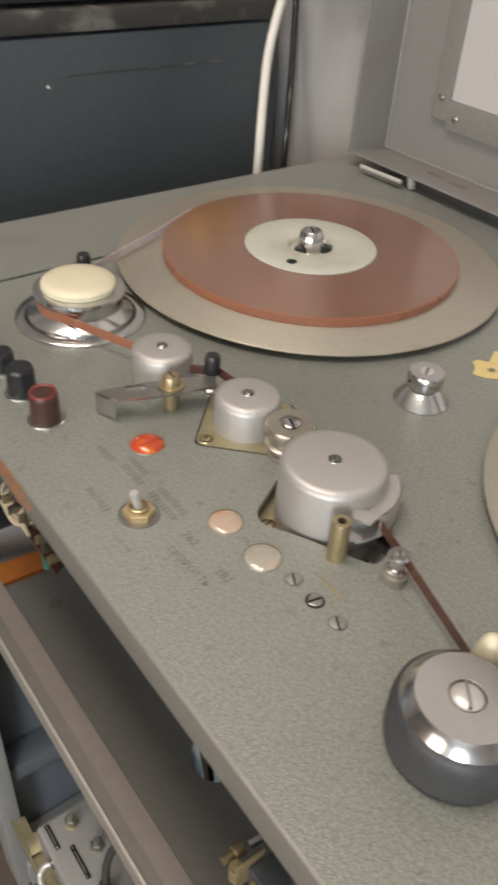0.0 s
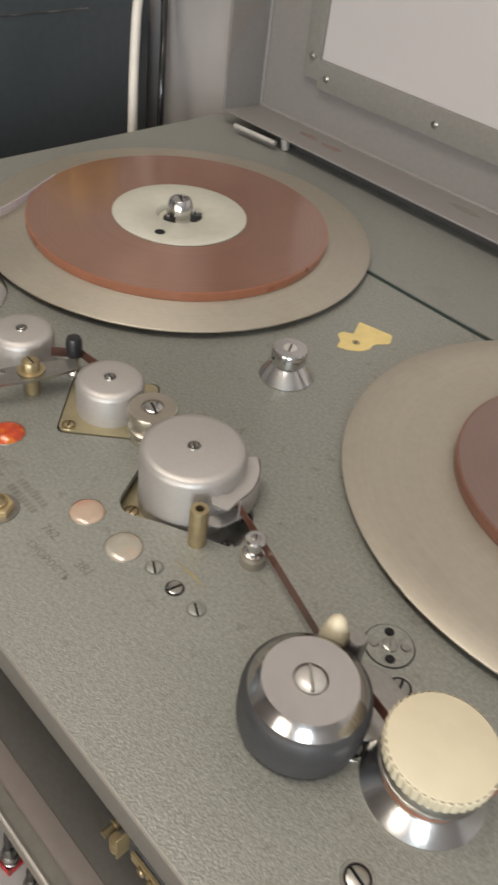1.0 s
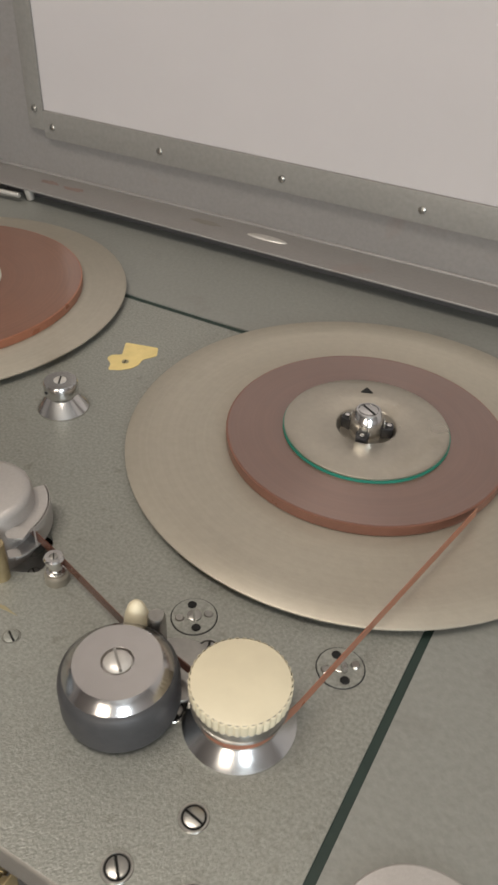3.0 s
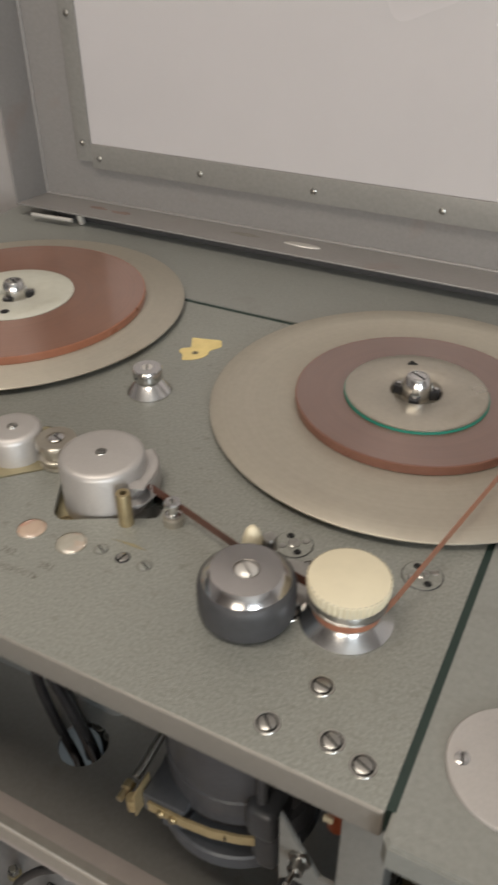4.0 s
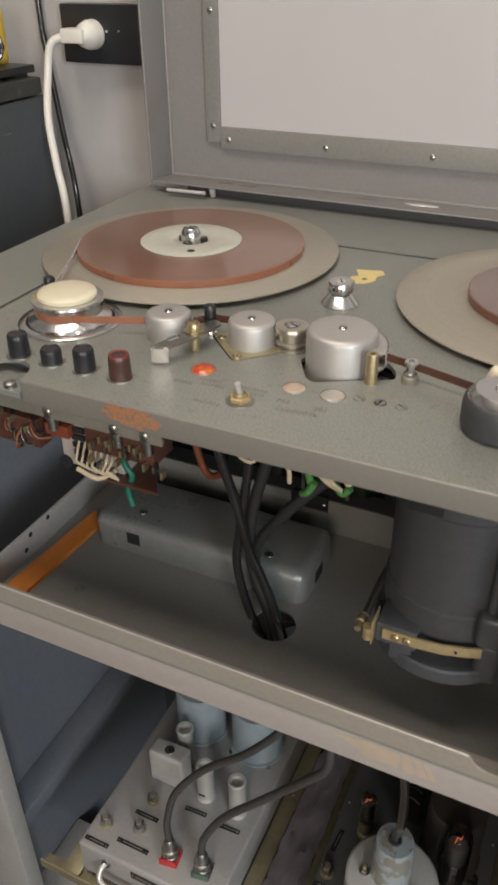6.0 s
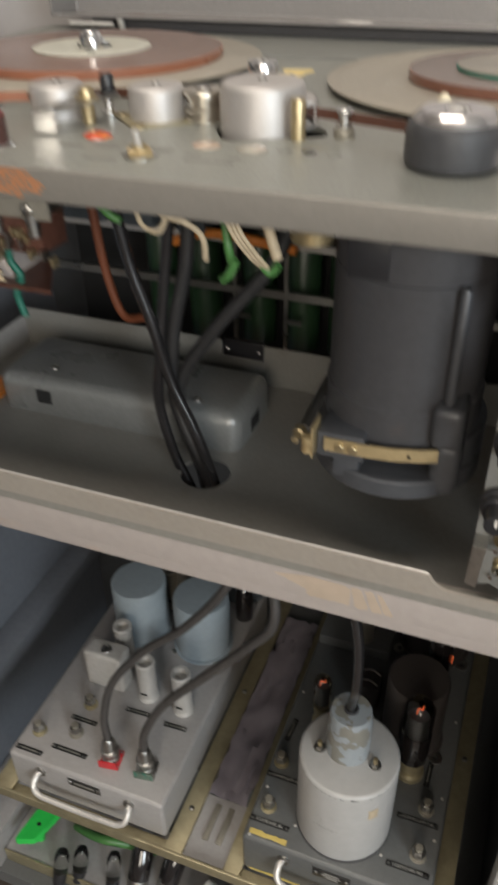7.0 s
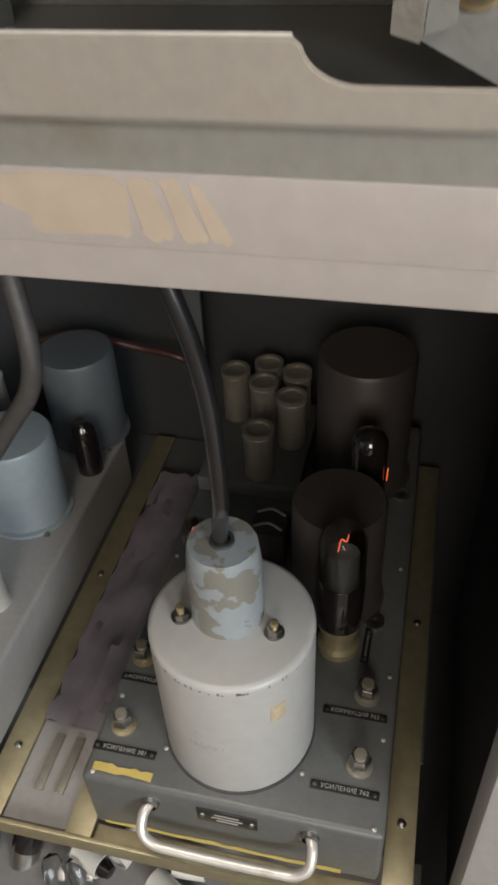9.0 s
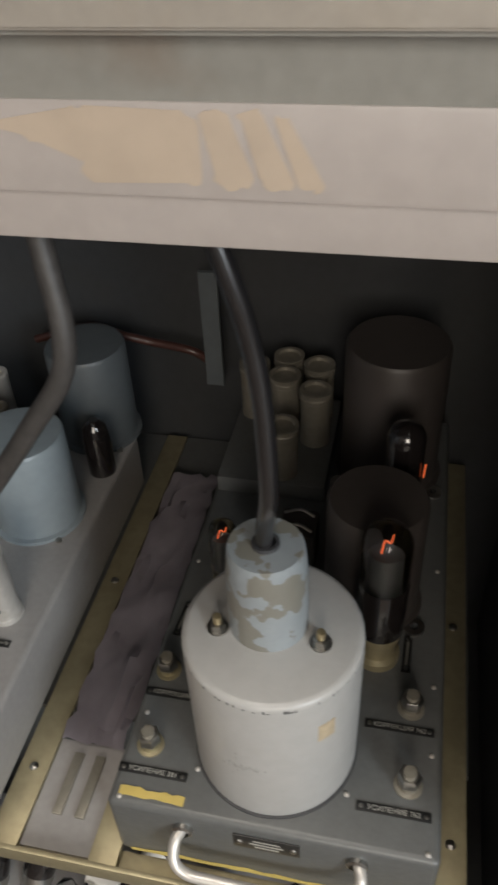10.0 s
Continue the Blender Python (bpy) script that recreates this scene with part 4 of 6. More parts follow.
for x, h, mat in ((-0.4745, 0.0190, BLACK_PLASTIC), (-0.4430, 0.0125, BLACK_PLASTIC), (-0.4115, 0.0185, BLACK_PLASTIC), (-0.3790, 0.0195, MAROON)):
    control_knob((x, 0.0343, Z), h, mat, mat is MAROON)

tg = thing("toggle_switch", (-0.2805, 0.0385, Z), "brass toggle switch with a steel lever on the deck", "switch")
part("washer", lathe([(0.0105, 0), (0.0105, 0.0010), (0, 0.0012)], 32), STEEL, tg)
part("nut", lathe([(0.0082, 0.001), (0.0082, 0.0040), (0.0074, 0.0046), (0.0050, 0.0046)], 6), STRAP_BRASS, tg, "hexagonal brass nut")
part("bushing", lathe([(0.0052, 0.0046), (0.0052, 0.0062), (0.0044, 0.0066), (0.0030, 0.0050), (0, 0.0050)], 24), BRASS, tg)
part("lever", sweep([(0, 0, 0.004), (-0.0006, -0.001, 0.0095), (-0.001, -0.0020, 0.0150)], 0.0023, 12, 3), PALE_ALU, tg)

# ---- the tape in its path ----
tp = thing("tape_run", (0, 0, Z), "brown magnetic tape threaded through guides and rollers", "tape", kind="")
part("feed", ribbon([(-0.5760, 0.2620), (-0.5520, 0.2150), (-0.5230, 0.1470), (-0.5060, 0.1170)], 0.0085, 0.0148), TAPE_PALE, tp, "pale shiny back of the tape")
part("strand", ribbon([(-0.4590, 0.0850), (-0.4020, 0.1080)], 0.0100, 0.0163), TAPE_SIDE, tp)
part("strand", ribbon([(-0.3640, 0.1230), (-0.3525, 0.1365), (-0.3330, 0.1380)], 0.0100, 0.0163), TAPE_DARK, tp)
part("strand", ribbon([(-0.2990, 0.1420), (-0.2795, 0.1395), (-0.2620, 0.1330)], 0.0098, 0.0150), TAPE_DARK, tp)
part("strand", ribbon([(-0.2090, 0.1300), (-0.1765, 0.1205), (-0.1270, 0.1047), (-0.1140, 0.1000)], 0.0083, 0.0146), TAPE_DARK, tp, "dark brown shiny tape")
part("strand", ribbon([(-0.1000, 0.1010), (-0.0760, 0.0960)], 0.0083, 0.0146), TAPE_DARK, tp)
part("strand", ribbon([(-0.0375, 0.0850), (-0.0323, 0.1040), (-0.0215, 0.1605), (-0.0008, 0.2670)], 0.0100, 0.0163), TAPE_SIDE, tp, "orange-brown tape strand")

# ---- the tray below the deck ----
UPRIGHT = Matrix.Rotation(radians(90), 4, "X")   # lays an outline in x and z upright; its depth runs to -y


def upright(outline, y0, y1, holes=(), bm=None):
    b = prism(outline, -y1, -y0, holes)
    bmesh.ops.transform(b, matrix=UPRIGHT, verts=b.verts[:])
    if bm is not None:
        me = bpy.data.meshes.new("tmp")
        b.to_mesh(me)
        b.free()
        bm.from_mesh(me)
        bpy.data.meshes.remove(me)
        return bm
    return b


tray = thing("pull_out_tray", (0, 0, 0), "grey painted sheet steel tray with raised edges", "tray")
hole = circle(-0.277, 0.0965, 0.0215, 36)
part("floor_sheet", prism([(-0.5543, 0.0102), (-0.020, 0.0102), (-0.020, 0.2498), (-0.5543, 0.2498)], 0.5715, 0.574, (hole,)), TRAY_FLOOR, tray)
lip = [(-0.590, 0.5965), (-0.590, 0.6165), (-0.0755, 0.6165)] + [(-0.0585 - 0.0150 * math.cos(radians(a)), 0.6165 - 0.0105 * math.sin(radians(a))) for a in range(10, 91, 10)] + [(-0.0225, 0.6060), (-0.0215, 0.6050), (-0.0215, 0.5965)]
fl = upright(lip, -0.0048, -0.0022)
bmesh.ops.bevel(fl, geom=[e for e in fl.edges if len(e.link_faces) == 2 and e.calc_face_angle(0) > 1.0], offset=0.0008, segments=2, affect="EDGES")
crest = [(x, -0.0035, z + 0.0002) for x, z in lip[1:3]]
part("worn_edge", sweep(crest, 0.0007, 6, 1, curved=False), PALE_ALU, tray, "bare metal worn along the lip's top edge")
part("front_lip", fl, LIP_PAINT, tray, "beige-grey front lip with a curved notch")
ft = box(-0.590, -0.0215, 0.0065, 0.0100, 0.5718, 0.5950)
box(-0.590, -0.0215, -0.0021, 0.0100, 0.5951, 0.5966, bm=ft)
part("front_fold", ft, FOLD_SHADED, tray)
side = box(-0.5570, -0.5545, 0.0102, 0.252, 0.5715, 0.608, 0.0006)
part("side_lip", side, CABINET_OUT, tray)
bk_lip = box(-0.5545, -0.3235, 0.250, 0.2525, 0.574, 0.617, 0.0006)
box(-0.2795, -0.020, 0.250, 0.2525, 0.574, 0.617, 0.0006, bm=bk_lip)
box(-0.3235, -0.2795, 0.250, 0.2525, 0.574, 0.600, bm=bk_lip)
# darker paint than the side lip, to put the lip's shade into its colour
part("back_lip", bk_lip, TRAY_PAINT, tray)
part("catch", box(-0.322, -0.281, 0.2515, 0.258, 0.598, 0.618, 0.001), BLACK_PLASTIC, tray, "black catch in the back lip")
for x in (-0.318, -0.285):
    part("catch_screw", lathe(dome, 10, (x, 0.2515, 0.608), axis=face_out @ Matrix.Diagonal((0.6, 0.6, 0.6, 1))), CHROME, tray)
for y, z in ((0.085, 0.600), (0.115, 0.602), (0.075, 0.586)):
    part("hole", lathe([(0, 0.0002), (0.0030, 0.0002), (0.0030, 0)], 12, (-0.5545, y, z), axis=Matrix.Rotation(radians(90), 4, "Y")), HOLLOW_SHADE, tray)
ow = thing("wooden_strip", (0, 0, 0.574), "orange varnished strip lying along the tray's side", "strip")
os_ = prism([(-0.5460, 0.0260), (-0.5210, 0.0260), (-0.5150, 0.1500), (-0.5345, 0.1740)], 0.0, 0.0045)
part("strip", os_, ORANGE_STRIP, ow)
part("stud", lathe([(0.006, 0), (0.0055, 0.0006), (0, 0.0008)], 20, (-0.478, 0.060, 0.5740)), TRAY_PAINT, tray)

jb = thing("cover_box", (-0.3805, 0.172, 0.574), "rounded grey hammered sheet metal cover on the tray", "cover box")
bx = box(-0.1255, 0.1205, -0.0415, 0.0450, 0.0, 0.0375)
top_e = [e for e in bx.edges if all(v.co.z > 0.03 for v in e.verts)] + [e for e in bx.edges if abs(e.verts[0].co.z - e.verts[1].co.z) > 0.03]
bmesh.ops.bevel(bx, geom=top_e, offset=0.0125, segments=5, profile=0.5, affect="EDGES")
part("shell", bx, BOX_PAINT, jb)
part("opening", box(-0.0825, -0.0670, -0.0420, -0.0410, 0.0125, 0.0265), HOLLOW_SHADE, jb)
part("opening", box(0.1198, 0.1210, -0.010, 0.010, 0.004, 0.018), HOLLOW_SHADE, jb)
for x, y in ((-0.076, -0.016), (0.0755, -0.024)):
    slot_screw(jb, x, y, 0.0375, 0.0030, 20, STEEL, True)


def cable(name, pts, r, mat, label, category="cable", n=8):
    ob = thing(name, pts[0], label, category)
    a = Vector(pts[0])
    part("sheath", sweep([Vector(p) - a for p in pts], r, 12, n), mat, ob)
    return ob


cable("power_cable", [(-0.340, 0.100, 0.800), (-0.331, 0.100, 0.7513), (-0.3173, 0.100, 0.7068), (-0.3045, 0.100, 0.657), (-0.284, 0.099, 0.610), (-0.2674, 0.098, 0.557), (-0.262, 0.10, 0.530)], 0.0046, BLACK_CABLE, "shiny black cable hanging from the deck")
cable("power_cable", [(-0.300, 0.112, 0.800), (-0.3090, 0.108, 0.730), (-0.3150, 0.103, 0.672), (-0.3170, 0.100, 0.6336), (-0.3055, 0.098, 0.5866), (-0.2890, 0.095, 0.552), (-0.284, 0.095, 0.530)], 0.0044, BLACK_CABLE, "shiny black cable bending into the tray's hole")
cable("thick_cable", [(-0.288, 0.118, 0.832), (-0.291, 0.115, 0.760), (-0.306, 0.112, 0.690), (-0.306, 0.110, 0.630), (-0.278, 0.104, 0.565), (-0.272, 0.104, 0.540)], 0.0056, DARK_CABLE, "thick dull black cable hanging under the deck")
cable("thick_cable", [(-0.205, 0.125, 0.832), (-0.222, 0.120, 0.765), (-0.272, 0.116, 0.700), (-0.304, 0.112, 0.640), (-0.285, 0.108, 0.565), (-0.28, 0.106, 0.540)], 0.0055, DARK_CABLE, "thick dull black cable crossing down to the tray")

# ---- drive motor ----
MX, MY = -0.1190, 0.0950
mo = thing("drive_motor", (MX, MY, 0.640), "dark grey capstan drive motor hanging under the deck", "motor")
part("body", lathe([(0.046, 0.048), (0.0525, 0.050), (0.0525, 0.148), (0.0518, 0.1485), (0.0518, 0.1495), (0.0525, 0.150), (0.0525, 0.192), (0, 0.192)], 64), MOTOR_PAINT, mo)
part("lower_band", lathe([(0.0538, 0.036), (0.0538, 0.062), (0.0525, 0.0632)], 64), MOTOR_PAINT, mo)
cst = lathe([(0.0, -0.002), (0.053, -0.002), (0.0590, 0.002), (0.0590, 0.0135), (0.0575, 0.0150), (0.030, 0.0150)], 64, (0, -0.005, 0))
part("base_casting", cst, MOTOR_BAND, mo, "blue-grey base casting")
part("inner_core", lathe([(0.034, 0.017), (0.034, 0.038)], 40), HOLLOW_SHADE, mo)
seg = prism(rounded(arc(0, 0, 0.0590, -54, 190, 40) + arc(0, 0, 0.046, 190, -54, 40), 0.0005, 1), 0.0165, 0.0380)
part("casting_wall", seg, MOTOR_BAND, mo)
part("foot", box(0.0270, 0.0480, -0.0540, -0.020, 0.0400, 0.0720, 0.007, 5), MOTOR_BAND, mo)
part("leg", box(0.0290, 0.0490, -0.0520, -0.020, 0.0020, 0.0440, 0.008, 5), MOTOR_BAND, mo)
part("tie_rod", lathe([(0.0038, 0.070), (0.0038, 0.147), (0.0028, 0.149)], 16, (0.0360, -0.0440, 0)), MOTOR_BAND, mo)
part("cover_plate", box(-0.0335, -0.0085, -0.0525, -0.0480, 0.150, 0.174, 0.001), BLACK_PLASTIC, mo)
part("bracket", box(-0.0450, -0.0125, -0.0615, -0.0300, 0.0240, 0.0435, 0.002), MOTOR_BAND, mo)
part("bracket_lug", box(-0.0340, -0.0160, -0.0580, -0.0350, 0.0070, 0.0240, 0.002), MOTOR_BAND, mo)
strap = ribbon([(-0.0390, -0.0632), (-0.014, -0.0628), (0.006, -0.0610), (0.024, -0.0565), (0.0345, -0.0525)], 0.0310, 0.0405, 0.0009)
part("strap", strap, STRAP_BRASS, mo, "brass coloured brake strap")
for x in (-0.0285, -0.0195):
    part("bolt", lathe([(0.0032, 0), (0.0032, 0.0018), (0.0024, 0.0026), (0, 0.0026)], 12, (x, -0.0638, 0.0358), axis=face_out), BRASS, mo)
part("bore", lathe([(0, 0.0003), (0.0013, 0.0003)], 10, (0.0170, -0.0602, 0.0360), axis=face_out), HOLLOW_SHADE, mo)
cl = box(-0.0468, -0.0455, -0.0690, -0.0500, 0.0255, 0.0500, 0.0004)
lathe([(0.0040, 0), (0.0040, 0.012), (0, 0.012)], 14, (-0.0500, -0.0660, 0.0290), cl)
part("clamp_tab", cl, STRAP_BRASS, mo, "brass clamp tab")
part("clamp_bolt", lathe([(0.0040, 0), (0.0040, 0.006), (0.0026, 0.0065), (0.0026, 0.014), (0, 0.0145)], 12, (-0.0575, -0.0560, 0.0385), axis=face_out), BRASS, mo, "brass clamp bolt")
part("spring", sweep([(-0.0565, -0.052, 0.0385), (-0.0540, -0.020, 0.0480), (-0.0490, 0.012, 0.0600)], 0.0032, 10, 4), STEEL, mo, "coil spring of the brake")
part("spring_post", box(-0.0530, -0.0440, 0.006, 0.018, 0.046, 0.070, 0.001), STEEL, mo)
part("pulley", lathe([(0, -0.0080), (0.0150, -0.0080), (0.0155, -0.0070), (0.0155, -0.0030), (0.0120, -0.0020), (0.0120, 0.0)], 32, (0.017, -0.017, 0)), BRASS, mo, "brass flange under the motor")
sc = thing("loose_clip", (-0.1760, 0.160, 0.5742), "flat black clip lying on the tray", "clip")
part("plate", prism(rounded([(-0.0120, -0.0100), (0.0130, -0.0040), (0.0110, 0.0080), (-0.0060, 0.0060)], 0.002), 0.0, 0.0022), BLACK_PLASTIC, sc)
part("stud", lathe([(0.0018, 0.0022), (0.0018, 0.0042), (0, 0.0044)], 12, (0.002, 0.002, 0)), BRASS, sc)
bc = thing("brass_bushing", (-0.1735, 0.040, 0.811), "knurled brass bushing under the deck", "bushing")
part("bush", lathe([(0, 0), (0.0120, 0), (0.0128, 0.001), (0.0128, 0.0028), (0.0118, 0.0034), (0.0128, 0.0042), (0.0128, 0.0062), (0.0118, 0.0068), (0.0128, 0.0076), (0.0128, 0.036)], 36), BRASS, bc)

# ---- control panel beside the motor ----
cp = thing("side_control_panel", (0, 0, 0), "grey upright control panel with knobs and toggle switches", "control panel")
part("panel", upright([(-0.0520, 0.616), (-0.020, 0.600), (-0.0170, 0.600), (-0.0170, 0.7450), (-0.0295, 0.7450), (-0.0525, 0.7900)], 0.0085, 0.0110), TRAY_PAINT, cp)
for z, r in ((0.720, 0.0105), (0.6755, 0.0115)):
    kb = part("knob", lathe([(r, 0), (r, 0.004), (r * 0.85, 0.006), (r * 0.85, 0.010), (r * 0.62, 0.011), (r * 0.60, 0.024), (r * 0.5, 0.025), (0, 0.025)], 28, (-0.0420, 0.0085, z), axis=face_out), BLACK_PLASTIC, cp, "black stepped bakelite knob")
    part("pointer", box(-0.0428, -0.0412, -0.0170, -0.0160, z + 0.0005, z + 0.0055), WHITE_PLASTIC, kb)
for z in (0.6475, 0.6262):
    part("switch_collar", lathe([(0.0066, 0), (0.0066, 0.0020), (0.0046, 0.0022), (0.0046, 0.0060), (0.0034, 0.0068)], 20, (-0.0340, 0.0085, z), axis=face_out), BRASS, cp)
    part("switch_lever", sweep([(-0.0340, 0.004, z), (-0.0385, -0.006, z + 0.001)], 0.0016, 10, 1, curved=False), CHROME, cp)
gd = upright([(-0.0520, 0.6480), (-0.0445, 0.6480), (-0.0460, 0.6155), (-0.0528, 0.6175)], -0.0052, -0.0038)
upright([(0.0, 0.6480), (0.0126, 0.6480), (0.0126, 0.6175), (0.0, 0.6158)], 0.0436, 0.0450, bm=gd)
for v in gd.verts:
    if v.co.y > 0.03:
        v.co = (-v.co.y - 0.002 * (0.648 - v.co.z) / 0.032, v.co.x - 0.0040, v.co.z)
box(-0.0520, -0.0440, -0.0038, 0.0085, 0.6470, 0.6484, bm=gd)
part("guard_cheek", upright([(-0.0438, 0.6465), (-0.0388, 0.6455), (-0.0382, 0.6190), (-0.0452, 0.6165)], -0.0022, -0.0010), TRAY_PAINT, cp, "dull grey cheek of the switch guard")
part("guard", gd, STEEL, cp, "bent steel switch guard")
part("switch_collar", lathe([(0.0062, 0), (0.0062, 0.0020), (0.0045, 0.0022), (0.0045, 0.0080), (0.0034, 0.0086)], 18, (-0.0400, 0.0085, 0.757), axis=face_out), STEEL, cp)
part("switch_lever", sweep([(-0.0400, 0.004, 0.757), (-0.0400, -0.010, 0.764)], 0.0017, 10, 1, curved=False), STEEL, cp)
oc = thing("relay_coil", (-0.0300, 0.038, 0.752), "red-brown wound relay coil under the deck", "coil")
part("winding", lathe([(0, 0), (0.0070, 0), (0.0070, 0.075), (0, 0.075)], 24), COIL_RED, oc)
part("tab", box(-0.0070, -0.0010, -0.0085, -0.0060, 0.010, 0.015, 0.001), CREAM, oc)
bsp = thing("brass_spacer", (-0.0480, 0.042, 0.787), "dull brass spacer under the deck", "spacer")
part("tube", lathe([(0, 0), (0.0105, 0), (0.0115, 0.001), (0.0115, 0.045)], 28), BRASS, bsp)

# ---- switch bank and loose wires under the deck ----
sb = thing("switch_bank", (0, 0, 0), "push-button switch bank with soldered wires below the knobs", "switch bank")
part("bracket", box(-0.5480, -0.3300, 0.0080, 0.0110, 0.8150, 0.8300, 0.0006), ZINC, sb)
part("bracket_shelf", box(-0.5480, -0.3300, 0.0110, 0.0600, 0.8190, 0.8205), STEEL, sb)
for x in (-0.5300, -0.4920, -0.4330, -0.3720, -0.3450):
    part("standoff", lathe([(0.0040, -0.010), (0.0040, 0.0), (0.0060, 0.001), (0.0060, 0.004), (0, 0.0045)], 14, (x, 0.0120, 0.8130)), STEEL, sb)
    part("bolt", lathe(dome, 10, (x, 0.0080, 0.8210), axis=face_out @ Matrix.Diagonal((1.2, 1.2, 1.2, 1))), STEEL, sb)
part("housing", box(-0.4390, -0.3790, 0.0250, 0.0620, 0.7620, 0.8050, 0.002), RAIL_PAINT, sb, "pale metal relay housing")
part("red_block", box(-0.4460, -0.4230, 0.0160, 0.0250, 0.7930, 0.8040, 0.001), COIL_RED, sb, "red insulating block")
part("board", box(-0.4050, -0.3420, 0.0140, 0.0420, 0.7900, 0.8180, 0.001), PCB, sb, "brown contact board")
part("board", prism([(-0.4000, 0.0140), (-0.3420, 0.0140), (-0.3700, 0.0600), (-0.4000, 0.0600)], 0.7630, 0.7655), PCB, sb)
part("board", box(-0.5480, -0.4520, 0.0140, 0.0300, 0.7780, 0.8050, 0.001), PCB, sb)
rnd = random.Random(4)
for i in range(26):
    x = -0.5450 + 0.0085 * i + rnd.uniform(-0.002, 0.002)
    if not -0.452 < x < -0.408:
        zz = rnd.uniform(0.776, 0.806)
        part("contact", box(x, x + 0.0022, 0.0070, 0.0142, zz, zz + 0.0060, 0.0004), BRASS if i % 3 else STEEL, sb)
for i in range(5):
    part("component", box(-0.4250, -0.4120, 0.0215, 0.0249, 0.7680 + 0.0072 * i, 0.7730 + 0.0072 * i, 0.0012), BLACK_PLASTIC, sb, "small black component on the housing")
for i in range(7):
    x, z = -0.4180 + 0.0055 * i, 0.7920 - 0.0010 * (i % 3)
    part("wire", sweep([(x, 0.024, z), (x + 0.002, 0.015, z - 0.010), (x + 0.006 - 0.0012 * i, 0.012, z - 0.017), (-0.3760 - 0.001 * i, 0.013, 0.7690 + 0.0008 * i)], 0.0011, 6, 4), CREAM_WIRE, sb)
rw = random.Random(31)
for i in range(16):
    x, z = rw.uniform(-0.535, -0.455), rw.uniform(0.792, 0.812)
    dx, dz = rw.uniform(-0.014, 0.020), rw.uniform(0.012, 0.030)
    part("wire", sweep([(x, 0.030, z), (x + dx * 0.3, 0.012, z - dz * 0.3), (x + dx * 0.7, 0.009, z - dz * 0.8), (x + dx, 0.018, z - dz)], rw.choice((0.0009, 0.0012)), 6, 4), rw.choice((BROWN_WIRE, BROWN_WIRE, STEEL, CREAM_WIRE, BLACK_CABLE)), sb)
for i in range(12):
    x = -0.400 + 0.0047 * i
    part("solder_tag", box(x, x + 0.0020, 0.0100, 0.0138, 0.7930 + 0.004 * (i % 3), 0.7990 + 0.004 * (i % 3), 0.0004), STEEL if i % 2 else BRASS, sb)
part("harness", sweep([(-0.4150, 0.012, 0.7700), (-0.3960, 0.012, 0.7655), (-0.3830, 0.020, 0.7720)], 0.0022, 8, 4), CREAM_WIRE, sb)
for i, (x, z) in enumerate(((-0.436, 0.7640), (-0.4100, 0.7660), (-0.4180, 0.7780))):
    part("grommet", lathe([(0.0060, 0), (0.0060, 0.002), (0.0028, 0.0024), (0, 0.0026)], 16, (x, 0.0250, z), axis=face_out), BLACK_PLASTIC, sb)
cable("teal_wire", [(-0.3700, 0.022, 0.800), (-0.3745, 0.020, 0.782), (-0.3690, 0.021, 0.770), (-0.3735, 0.020, 0.757), (-0.3705, 0.020, 0.741)], 0.0025, TEAL_WIRE, "frayed teal thread-covered wire", "wire")
cable("brown_wire", [(-0.4100, 0.175, 0.832), (-0.4060, 0.178, 0.750), (-0.4010, 0.180, 0.700), (-0.3900, 0.182, 0.664), (-0.380, 0.20, 0.655)], 0.0040, BROWN_WIRE, "brown cloth-covered wire loom", "wire")
cable("cream_wire", [(-0.2700, 0.030, 0.832), (-0.2620, 0.024, 0.822), (-0.2480, 0.026, 0.818), (-0.2400, 0.032, 0.808), (-0.2400, 0.036, 0.792)], 0.0019, CREAM_WIRE, "loose cream wire end under the deck", "wire")
cable("cream_wire", [(-0.2800, 0.030, 0.832), (-0.2770, 0.024, 0.816), (-0.2640, 0.022, 0.812), (-0.2580, 0.026, 0.824)], 0.0016, CREAM_WIRE, "looped cream wire under the deck", "wire")
for dx in (0.0, 0.0028, 0.0058):
    cable("cream_wire", [(-0.2260 + dx, 0.040, 0.832), (-0.2240 + dx, 0.036, 0.815), (-0.2150 + dx, 0.042, 0.797), (-0.2080 + dx * 0.6, 0.050, 0.786)], 0.0016, CREAM_WIRE, "loose cream wire with a green end", "wire")
for pts in ([(-0.2100, 0.050, 0.790), (-0.2040, 0.052, 0.782), (-0.1980, 0.052, 0.788)], [(-0.2320, 0.050, 0.812), (-0.2290, 0.046, 0.798), (-0.2280, 0.048, 0.788)],
            [(-0.2350, 0.050, 0.774), (-0.2290, 0.046, 0.780), (-0.2240, 0.046, 0.790)], [(-0.3420, 0.086, 0.800), (-0.3370, 0.090, 0.792), (-0.3300, 0.092, 0.788)]):
    cable("green_sleeve", pts, 0.0030, GREEN_WIRE, "bright green insulating sleeve", "wire")
cable("tan_sleeve", [(-0.2080, 0.050, 0.832), (-0.2040, 0.050, 0.812), (-0.1990, 0.052, 0.792)], 0.0036, CREAM_WIRE, "tan insulating sleeve under the deck", "wire")
ws = thing("wire_terminal", (-0.345, 0.088, 0.800), "bare tinned wire ends at a terminal", "terminal")
for k in range(4):
    part("strand", sweep([(0.002 * k, 0, 0.030), (0.0022 * k + 0.002, -0.003, 0.010), (0.003 * k + 0.004, 0.002, -0.004)], 0.0011, 6, 3), STEEL, ws)

